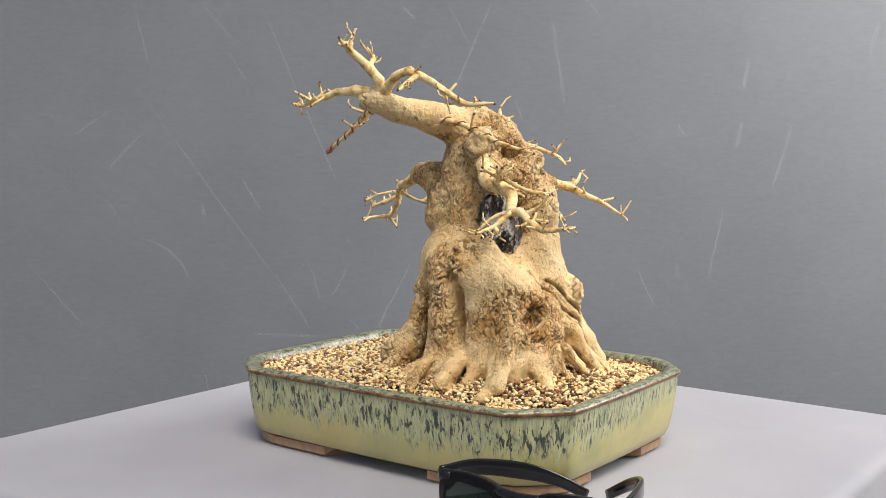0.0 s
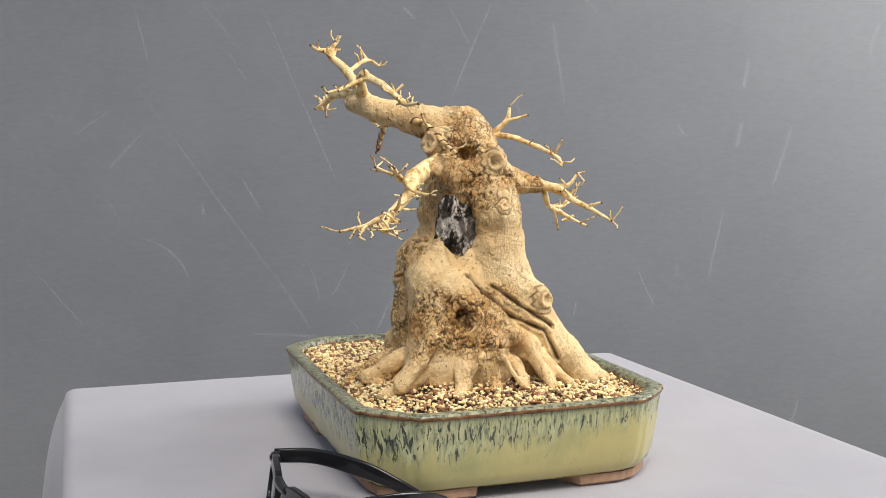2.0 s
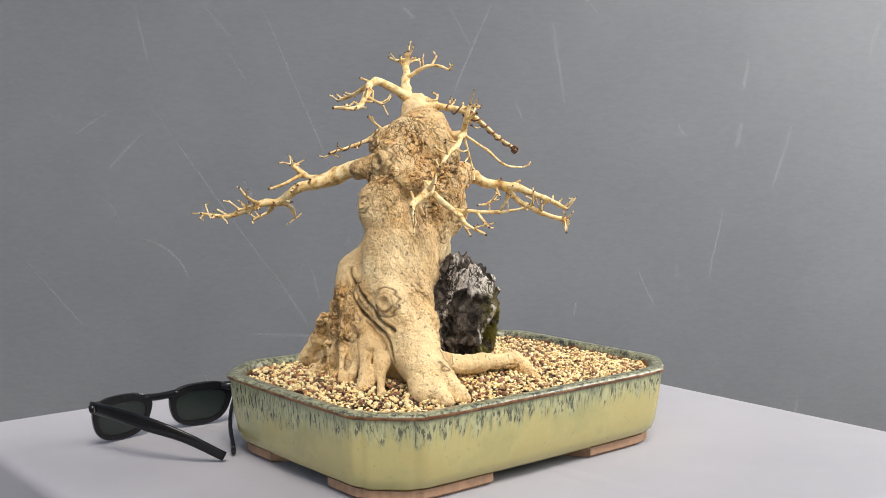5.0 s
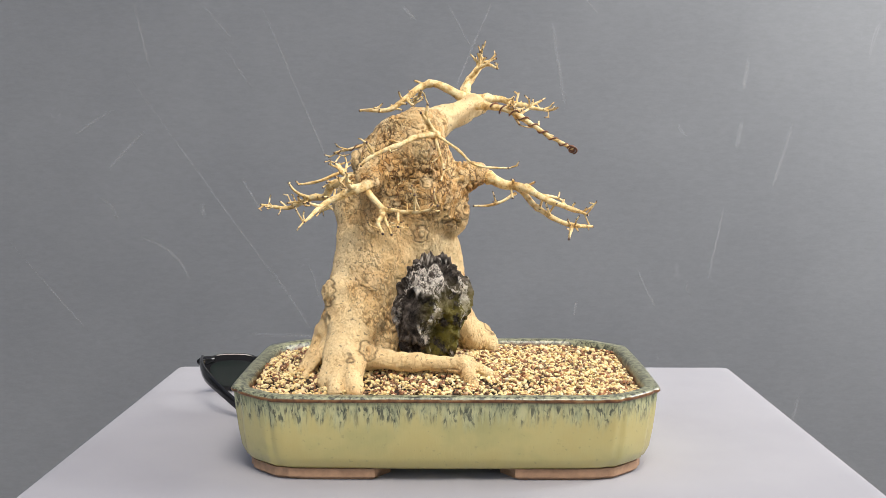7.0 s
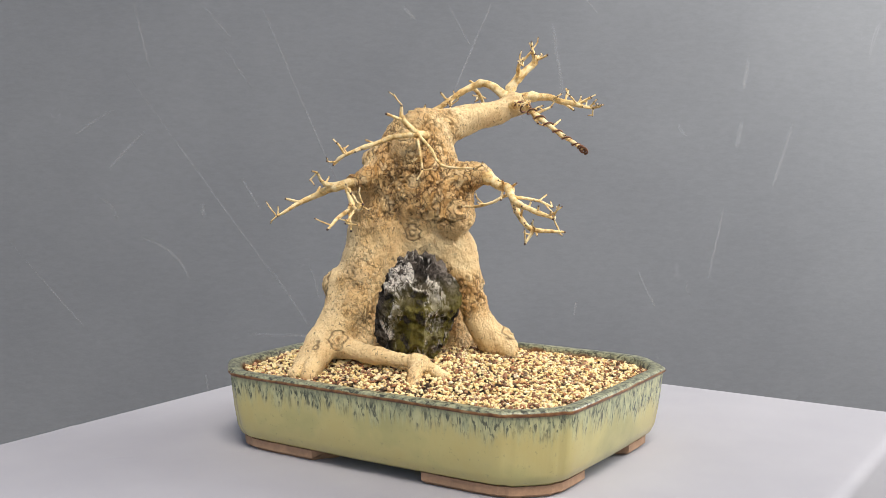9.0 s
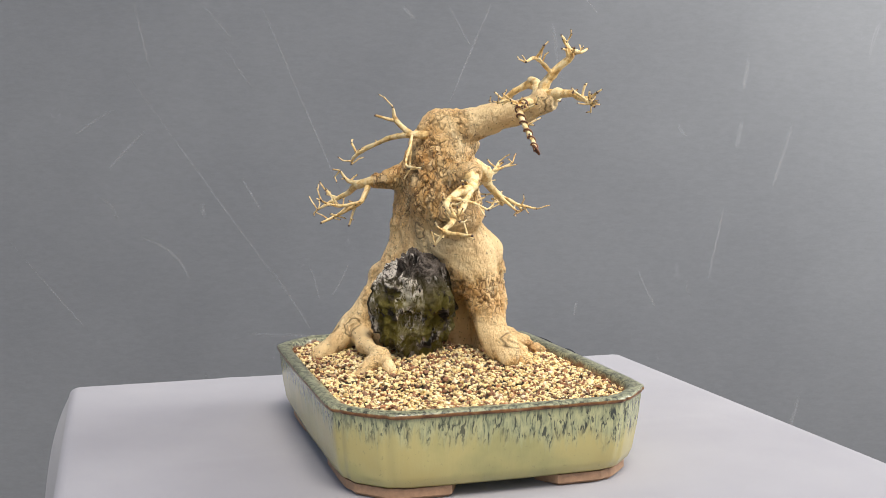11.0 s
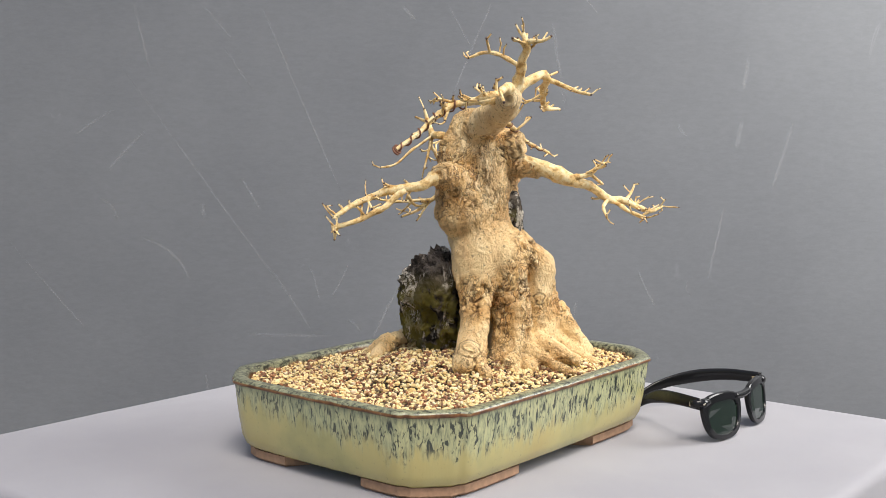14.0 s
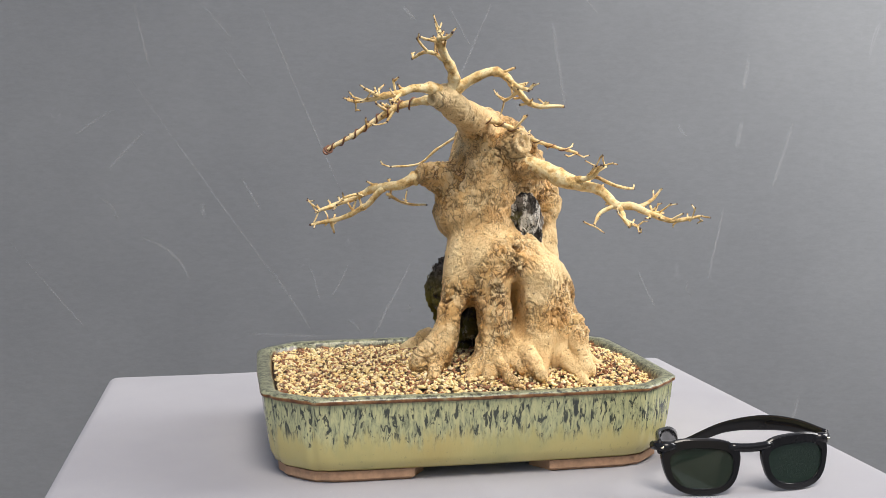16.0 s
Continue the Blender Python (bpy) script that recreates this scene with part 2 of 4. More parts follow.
def spline(pts, step):
    """Catmull-Rom through points of any length of tuple, about step apart."""
    p = [np.array(q, float) for q in pts]
    p = [2 * p[0] - p[1]] + p + [2 * p[-1] - p[-2]]
    out = []
    for i in range(1, len(p) - 2):
        n = max(2, int(np.linalg.norm((p[i + 1] - p[i])[:3]) / step))
        for k in range(n):
            t = k / n
            out.append(0.5 * (2 * p[i] + (p[i + 1] - p[i - 1]) * t + (2 * p[i - 1] - 5 * p[i] + 4 * p[i + 1] - p[i + 2]) * t * t
                              + (3 * p[i] - p[i - 1] - 3 * p[i + 1] + p[i + 2]) * t ** 3))
    return out + [p[-2]]


def tube(bm, pts, sides=8, tip=None, start_cap=True):
    """A tube through points (x, y, z, radius); the last band and cap take the material index tip."""
    pts = [tuple(float(c) for c in q) for q in pts]
    rings, up = [], Vector((0.13, 0.21, 0.97))
    n = len(pts)
    for i, q in enumerate(pts):
        d = Vector(pts[min(i + 1, n - 1)][:3]) - Vector(pts[max(i - 1, 0)][:3])
        d.normalize()
        u = d.cross(up)
        if u.length < 0.05:
            u = d.cross(Vector((1, 0, 0)))
        u.normalize()
        w = d.cross(u)
        up = w if w.dot(up) > 0 else -w
        u = d.cross(up).normalized()
        w = up
        rings.append([bm.verts.new(Vector(q[:3]) + q[3] * (math.cos(a) * u + math.sin(a) * w)) for a in (2 * math.pi * k / sides for k in range(sides))])
    for i in range(n - 1):
        for k in range(sides):
            f = bm.faces.new((rings[i][k], rings[i][(k + 1) % sides], rings[i + 1][(k + 1) % sides], rings[i + 1][k]))
            if tip is not None and i >= n - 2:
                f.material_index = tip
    f = bm.faces.new(rings[-1])
    if tip is not None:
        f.material_index = tip
    if start_cap:
        bm.faces.new(rings[0][::-1])


def empty(name, at=(0, 0, 0)):
    ob = new(name)
    ob.empty_display_size = 0.02
    ob.matrix_world = pose(0, 0, TABLE_Z) @ pose(*at)
    return ob


TURNING = []


def turning(ob, label, category, group="", at=(0, 0, 0)):
    """A thing that stands on the turning table, its base at that place of the table's space."""
    tagged(ob, label, category, group)
    TURNING.append((ob, at))
    return ob


# ---- the setting ----
def build_setting():
    bm = bmesh.new()
    box(bm, (-6, -6, -0.05), (6, 6, 0.0))
    tagged(part("floor", bm, FLOOR, shade=False), "plain dark grey concrete floor", "floor", kind="structure")
    bm = bmesh.new()
    box(bm, (-2.2, 1.1, 0.0), (2.2, 1.13, 2.6))
    wall = tagged(part("backdrop", bm, BOARD, shade=False), "scuffed slate-grey backdrop board with chalky scratches", "backdrop", kind="structure")
    # unseen side wall, added to frame the side lamp in its opening
    bm = bmesh.new()
    for lo, hi in (((1.9, -3.0, 0), (2.0, 1.1, 1.1)), ((1.9, -3.0, 2.4), (2.0, 1.1, 2.6)), ((1.9, -3.0, 1.1), (2.0, -0.7, 2.4)), ((1.9, 0.9, 1.1), (2.0, 1.1, 2.4))):
        box(bm, lo, hi)
    tagged(part("added_wall_east", bm, PLASTER, shade=False), "plain pale plastered side wall, unseen, added with an opening for the lamp", "wall", kind="structure")
    rng = random.Random(5)

    def stroke(x0, z0, x1, z1, w, bend=0.0):
        b2 = bmesh.new()
        uv = b2.loops.layers.uv.new()
        n = 10
        d = Vector((x1 - x0, 0, z1 - z0))
        side = Vector((-d.z, 0, d.x)).normalized()
        rows = []
        for i in range(n + 1):
            t = i / n
            c = Vector((x0, 1.0985, z0)) + d * t + side * (bend * 4 * t * (1 - t) + rng.uniform(-0.0006, 0.0006))
            rows.append((b2.verts.new(c - side * w / 2), b2.verts.new(c + side * w / 2), t))
        for a, b in zip(rows, rows[1:]):
            f = b2.faces.new((a[0], b[0], b[1], a[1]))
            for lp, q in zip(f.loops, ((a[2], 0), (b[2], 0), (b[2], 1), (a[2], 1))):
                lp[uv].uv = q
        ob = part("scratch", b2, CHALK, wall, "faint chalky scratch", shade=False)
        ob.visible_shadow = False

    # long straight scores, then short curls: x, z, x, z, width, bend
    for s in SCORES:
        stroke(*s[:4], s[4] * 1.1, *s[5:])
    for _ in range(14):
        x, z = rng.uniform(-1.0, 1.0), rng.uniform(0.35, 1.32)
        a, ln = rng.gauss(1.75, 0.5), rng.uniform(0.02, 0.09)
        stroke(x, z, x + ln * math.cos(a), z + ln * math.sin(a), rng.uniform(0.005, 0.016), rng.uniform(-0.008, 0.008))


SCORES = (
    (-0.64, 1.20, -0.30, 0.72, 0.004), (-0.86, 0.85, -0.70, 0.66, 0.005), (-0.06, 0.82, -0.15, 0.64, 0.004), (-0.35, 0.80, -0.26, 0.66, 0.007), (-0.36, 1.31, -0.20, 0.925, 0.006),
    (-0.47, 1.30, -0.41, 1.23, 0.006), (-0.43, 1.22, -0.37, 1.13, 0.005), (0.00, 1.30, 0.05, 1.21, 0.005), (0.09, 1.31, 0.00, 1.10, 0.006),
    (-0.60, 1.31, -0.57, 1.17, 0.008), (-0.10, 0.75, -0.16, 0.62, 0.007), (0.58, 1.21, 0.57, 1.13, 0.012), (0.54, 0.92, 0.51, 0.76, 0.008),
    (0.67, 1.08, 0.63, 0.94, 0.010), (0.57, 1.08, 0.56, 1.02, 0.014), (0.20, 1.27, 0.23, 1.09, 0.011), (-0.40, 0.97, -0.36, 0.90, 0.009),
    (-0.68, 0.93, -0.64, 0.88, 0.010, 0.01), (-0.60, 0.85, -0.50, 0.76, 0.009, 0.02), (-0.72, 1.05, -0.64, 1.10, 0.010), (-0.66, 0.98, -0.58, 1.06, 0.010),
    (0.37, 0.79, 0.41, 0.71, 0.008), (-0.40, 0.66, -0.22, 0.655, 0.010), (0.70, 0.55, 0.66, 0.40, 0.012))


# ---- table and cloth ----
HALF = 0.3495


def build_table():
    t = empty("table")
    turning(t, "square wooden table hidden under a grey cloth", "table", at=(-0.0016, 0.0029, 0))
    bm = bmesh.new()
    box(bm, (-HALF + 0.006, -HALF + 0.006, -0.034), (HALF - 0.006, HALF - 0.006, -0.006))
    part("tabletop", bm, WOOD, t, shade=False)
    for sx in (-1, 1):
        for sy in (-1, 1):
            bm = bmesh.new()
            box(bm, (sx * 0.29 - 0.022, sy * 0.29 - 0.022, -TABLE_Z), (sx * 0.29 + 0.022, sy * 0.29 + 0.022, -0.034))
            part("leg", bm, WOOD, t, shade=False)


def square_loop(h, r, n=14, per=40):
    out = []
    for k, (sx, sy) in enumerate(((1, -1), (1, 1), (-1, 1), (-1, -1))):
        a0 = -math.pi / 2 + k * math.pi / 2
        cx, cy = sx * (h - r), sy * (h - r)
        arc = [(cx + r * math.cos(a0 + math.pi / 2 * i / n), cy + r * math.sin(a0 + math.pi / 2 * i / n)) for i in range(n + 1)]
        out += arc
        a = arc[-1]
        nxt = {0: (h, h - r), 1: (-(h - r), h), 2: (-h, -(h - r)), 3: (h - r, -h)}[k]
        for i in range(1, per):
            out.append((a[0] + (nxt[0] - a[0]) * i / per, a[1] + (nxt[1] - a[1]) * i / per))
    return out


def build_cloth():
    bm = bmesh.new()
    def height(x, y):
        z = 0.00045 * noise.noise(Vector((x * 9, y * 9, 1.0))) + 0.0002 * noise.noise(Vector((x * 30, y * 30, 4.0)))
        z += 0.0010 * math.exp(-((x + 0.02 * y + 0.004) / 0.0030) ** 2) + 0.0007 * math.exp(-((y + 0.35 * x - 0.285) / 0.0030) ** 2)
        return z
    cr = 0.009
    loop = square_loop(HALF - 0.010, cr)
    # top: concentric loops that shrink to the centre
    rings = []
    for s in [0.02] + [i / 46 for i in range(2, 47)]:
        rings.append([bm.verts.new((x * s, y * s, height(x * s, y * s))) for x, y in loop])
    for a in (25, 50, 75, 90):
        c, sn = math.cos(radians(a)), math.sin(radians(a))
        rings.append([bm.verts.new(((x * (1 + 0.010 / (HALF - 0.010) * sn)), (y * (1 + 0.010 / (HALF - 0.010) * sn)), -0.010 * (1 - c))) for x, y in loop])
    for i in range(1, 26):
        d = i / 25
        row = []
        for x, y in loop:
            ang = math.atan2(y, x)
            corner = abs(math.sin(2 * ang)) ** 6
            f = 1 + 0.085 * (1 - math.exp(-6 * d)) * corner + 0.020 * d * math.sin(ang * 16 + 1.3 * math.sin(3 * ang)) * (0.25 + corner) + 0.016 * (1 - math.exp(-5 * d))
            row.append(bm.verts.new((x * f * 1.0297, y * f * 1.0297, -0.010 - 0.42 * d)))
        rings.append(row)
    m = len(loop)
    bm.faces.new(rings[0])
    for a, b in zip(rings, rings[1:]):
        for k in range(m):
            bm.faces.new((a[k], a[(k + 1) % m], b[(k + 1) % m], b[k]))
    ob = part("tablecloth", bm, CLOTH)
    turning(ob, "smooth lavender-grey cloth draped over the square table", "tablecloth", at=(-0.0016, 0.0029, 0))
    return ob


# ---- pot ----
PA, PB = 0.1842, 0.1392
POT_AT = (0.0045, 0.0055, 0)


def pot_outline(inset, sides=64):
    """One loop of the pot's plan: bowed sides, round shoulders and a small notch in each corner."""
    a, b, e = PA - inset, PB - inset, 12.0
    cut = a + b - (0.0430 - 0.586 * inset)
    quarter = []
    n = sides
    for i in range(n + 1):
        t = i / n
        # even steps along the corner, thin on the straight sides
        u = math.pi / 2 * (0.5 + 0.5 * math.copysign(abs(2 * t - 1) ** 2.6, 2 * t - 1))
        cu, su = max(math.cos(u), 0.0), max(math.sin(u), 0.0)
        x, y = a * cu ** (2 / e), b * su ** (2 / e)
        # slightly bowed sides, corners cut off and dished
        x, y = x - 0.0030 * (y / b) ** 2, y - 0.0030 * (x / a) ** 2
        over = x + y - cut
        soft = 0.5 * (over + math.sqrt(over * over + 0.0042 ** 2))
        d = (x - a) - (y - b)
        dent = 0.0016 * math.exp(-((abs(d) - 0.030) / 0.0050) ** 2) * (over > -0.02)
        quarter.append((x - soft / 2 - dent, y - soft / 2 - dent))
    out = []
    for sx, sy, rev in ((1, 1, 0), (-1, 1, 1), (-1, -1, 0), (1, -1, 1)):
        q = [(sx * x, sy * y) for x, y in quarter]
        q = q[::-1] if rev else q
        out += q[:-1]
    return out


def loft(bm, profile, cap_first=True, cap_last=True):
    rings = []
    for z, inset in profile:
        rings.append([bm.verts.new((x, y, z + 0.0005 * noise.noise(Vector((x * 40, y * 40, 0))))) for x, y in pot_outline(inset)])
    m = len(rings[0])
    for a, b in zip(rings, rings[1:]):
        for k in range(m):
            bm.faces.new((a[k], a[(k + 1) % m], b[(k + 1) % m], b[k]))
    if cap_first:
        bm.faces.new(rings[0][::-1])
    if cap_last:
        bm.faces.new(rings[-1])


def build_pot():
    pot = empty("bonsai_pot")
    turning(pot, "low rectangular stoneware pot with dripping yellow-green and blue glaze", "plant pot", at=POT_AT)
    bm = bmesh.new()
    loft(bm, [(0.0088, 0.034), (0.0089, 0.024), (0.0098, 0.0165), (0.0130, 0.0115), (0.021, 0.0080), (0.036, 0.0055), (0.052, 0.0036), (0.0689, 0.0021)], True, False)
    part("body", bm, GLAZE, pot)
    bm = bmesh.new()
    loft(bm, [(0.0684, 0.0024), (0.0687, 0.0009), (0.0698, 0.0001), (0.0714, 0.0002), (0.0728, 0.0012), (0.0735, 0.0030), (0.0736, 0.0075), (0.0731, 0.0108), (0.0716, 0.0126), (0.066, 0.0142), (0.050, 0.018)], False, False)
    part("rim", bm, RIM, pot, "brown-edged mottled blue-green rim")
    for sx in (1, -1):
        for sy in (1, -1):
            bm = bmesh.new()
            def path(inset, cut):
                q = [p for p in pot_outline(inset)[:65]]
                q = [p for p in q if p[0] > cut[0] and p[1] > cut[1]]
                return [(q[0][0], cut[1])] + q + [(cut[0], q[-1][1])]
            out0, out1 = path(0.0185, (0.061, 0.048)), path(0.0150, (0.058, 0.045))
            inn = [(x - 0.024 * min(1, x / 0.12), y - 0.024 * min(1, y / 0.10)) for x, y in out1]
            n_ = min(len(out0), len(out1), len(inn))
            out0, out1, inn = [[pth[round(k * (len(pth) - 1) / (n_ - 1))] for k in range(n_)] for pth in (out0, out1, inn)]
            rows = []
            for z, pth in ((0.0, out0), (0.003, out1), (0.0098, out1), (0.0098, inn), (0.0, inn)):
                rows.append([bm.verts.new((sx * x, sy * y, z)) for x, y in pth])
            for a, b in zip(rows, rows[1:] + rows[:1]):
                for i in range(len(a) - 1):
                    bm.faces.new((a[i], a[i + 1], b[i + 1], b[i]))
            bm.faces.new([r[0] for r in rows])
            bm.faces.new([r[-1] for r in rows][::-1])
            part("foot", bm, CLAY, pot, "unglazed terracotta foot", shade=False)


def soil_height(x, y):
    d = math.hypot((x - 0.035) / 1.25, y) / 0.12
    return 0.0655 + 0.0142 * max(0.0, 1 - d) ** 0.7 * 1.25 + 0.0012 * noise.noise(Vector((x * 40, y * 40, 7)))


def inside_pot(x, y, inset):
    a, b = PA - inset, PB - inset
    return (abs(x) / a) ** 10 + (abs(y) / b) ** 10 < 0.95 and abs(x) + abs(y) < a + b - 0.034


def build_soil():
    bm = bmesh.new()
    rim = pot_outline(0.0150)
    rings = [[bm.verts.new((x * s, y * s, soil_height(x * s, y * s))) for x, y in rim] for s in [0.03] + [i / 20 for i in range(1, 21)]]
    bm.faces.new(rings[0])
    m = len(rim)
    for a, b in zip(rings, rings[1:]):
        for k in range(m):
            bm.faces.new((a[k], a[(k + 1) % m], b[(k + 1) % m], b[k]))
    soil = part("soil", bm, SOIL)
    tagged(soil, kind="stuff")
    turning(soil, "dark soil bed filling the pot beneath gravel", "soil", at=POT_AT)
    # gravel: small irregular chips in one mesh
    rng = np.random.RandomState(3)
    base = np.array([(1, 0, 0), (-1, 0, 0), (0, 1, 0), (0, -1, 0), (0, 0, 1), (0, 0, -1), (.6, .6, .6), (-.6, .6, .55), (.6, -.6, .5), (-.6, -.6, .6),
                     (.6, .6, -.6), (-.6, .6, -.6), (.6, -.6, -.6), (-.6, -.6, -.6)], float)
    faces = []
    faces += [(4, 6, 7), (4, 7, 9), (4, 9, 8), (4, 8, 6), (5, 11, 10), (5, 13, 11), (5, 12, 13), (5, 10, 12)]
    faces += [(0, 10, 6), (2, 6, 10), (2, 11, 7), (1, 7, 11), (1, 13, 9), (3, 9, 13), (3, 12, 8), (0, 8, 12)]
    faces += [(0, 6, 8), (2, 7, 6), (1, 9, 7), (3, 8, 9), (0, 12, 10), (2, 10, 11), (1, 11, 13), (3, 13, 12)]
    V, F = [], []
    made = 0
    while made < 15500:
        x, y = rng.uniform(-PA, PA), rng.uniform(-PB, PB)
        if not inside_pot(x, y, 0.0165):
            continue
        r = rng.uniform(0.0011, 0.0021)
        if rng.rand() < 0.04:
            r *= 1.45
        p = base * (1 + rng.uniform(-0.28, 0.28, (14, 1))) * r * rng.uniform((0.70, 0.70, 0.45), (1.35, 1.15, 0.95))
        e = Euler(rng.uniform(-0.6, 0.6, 3) + np.array((0, 0, rng.uniform(0, 6.3)))).to_matrix()
        p = p @ np.array(e).T + (x, y, soil_height(x, y) + rng.uniform(-0.0014, 0.0034))
        F += [(a + len(V), b + len(V), c + len(V)) for a, b, c in faces]
        V += p.tolist()
        made += 1
    mesh = bpy.data.meshes.new("gravel")
    mesh.from_pydata(V, [], F)
    g = link("gravel", mesh, GRAVEL)
    tagged(g, kind="stuff")
    turning(g, "loose cream and rust-brown gravel covering the soil", "gravel", at=POT_AT)


# ---- tree ----
def field(prims, cuts, lo, hi, h, k=0.010):
    ax = [np.arange(lo[i], hi[i] + h, h, dtype=np.float32) for i in range(3)]
    F = np.full([len(a) for a in ax], 1.0, np.float32)
    def region(pa, pb, r):
        sl = []
        for i in range(3):
            m = max(0, int((min(pa[i], pb[i]) - r - lo[i]) / h))
            sl.append(slice(m, max(m + 1, int((max(pa[i], pb[i]) + r - lo[i]) / h) + 2)))
        return tuple(sl)
    def points(sl):
        return np.meshgrid(ax[0][sl[0]], ax[1][sl[1]], ax[2][sl[2]], indexing="ij")
    for a, ra, b, rb in prims:
        a, b = np.array(a), np.array(b)
        sl = region(a, b, max(ra, rb) + 0.03)
        X, Y, Z = points(sl)
        d = b - a
        L = float(d @ d) + 1e-9
        t = np.clip(((X - a[0]) * d[0] + (Y - a[1]) * d[1] + (Z - a[2]) * d[2]) / L, 0, 1)
        D = np.sqrt((X - a[0] - t * d[0]) ** 2 + (Y - a[1] - t * d[1]) ** 2 + (Z - a[2] - t * d[2]) ** 2) - (ra + t * (rb - ra))
        f = F[sl]
        w = np.clip(0.5 + 0.5 * (D - f) / k, 0, 1)
        F[sl] = D * (1 - w) + f * w - k * w * (1 - w)
    for c, s in cuts:
        c, s = np.array(c), np.array(s)
        sl = region(c, c, max(s) + 0.02)
        X, Y, Z = points(sl)
        D = (np.sqrt(((X - c[0]) / s[0]) ** 2 + ((Y - c[1]) / s[1]) ** 2 + ((Z - c[2]) / s[2]) ** 2) - 1) * min(s)
        kk = 0.006
        f = F[sl]
        w = np.clip(0.5 - 0.5 * (f + D) / kk, 0, 1)
        F[sl] = f * (1 - w) - D * w + kk * w * (1 - w)
    return F


def skin(F, lo, h):
    """Surface nets: vertices and quads of the zero level of F."""
    S = F < 0
    c = np.stack([S[i:S.shape[0] - 1 + i, j:S.shape[1] - 1 + j, k:S.shape[2] - 1 + k] for i in (0, 1) for j in (0, 1) for k in (0, 1)])
    n = c.sum(0)
    act = (n > 0) & (n < 8)
    idx = np.argwhere(act)
    num = np.full(act.shape, -1, np.int64)
    num[act] = np.arange(len(idx))
    acc, cnt = np.zeros((len(idx), 3)), np.zeros(len(idx))
    off = np.array([(i, j, k) for i in (0, 1) for j in (0, 1) for k in (0, 1)])
    val = [F[tuple((idx + o).T)] for o in off]
    for a in range(8):
        for b in range(a + 1, 8):
            if np.abs(off[a] - off[b]).sum() != 1:
                continue
            cross = (val[a] < 0) != (val[b] < 0)
            t = np.where(cross, val[a] / np.where(cross, val[a] - val[b], 1), 0)[:, None]
            acc += np.where(cross[:, None], off[a] + t * (off[b] - off[a]), 0)
            cnt += cross
    V = (idx + acc / cnt[:, None]) * h + np.array(lo)
    quads = []
    for axis in range(3):
        u, v = (axis + 1) % 3, (axis + 2) % 3
        A = np.moveaxis(S, axis, 0)
        e = np.argwhere(np.moveaxis((A[:-1] != A[1:]), 0, axis))
        e = e[(e[:, u] > 0) & (e[:, v] > 0) & (e[:, u] < S.shape[u] - 1) & (e[:, v] < S.shape[v] - 1)]
        du, dv = np.eye(3, dtype=int)[u], np.eye(3, dtype=int)[v]
        q = np.stack([num[tuple((e - du - dv).T)], num[tuple((e - dv).T)], num[tuple(e.T)], num[tuple((e - du).T)]], 1)
        flip = ~S[tuple(e.T)]
        q[flip] = q[flip][:, ::-1]
        quads.append(q)
    return V, np.concatenate(quads)


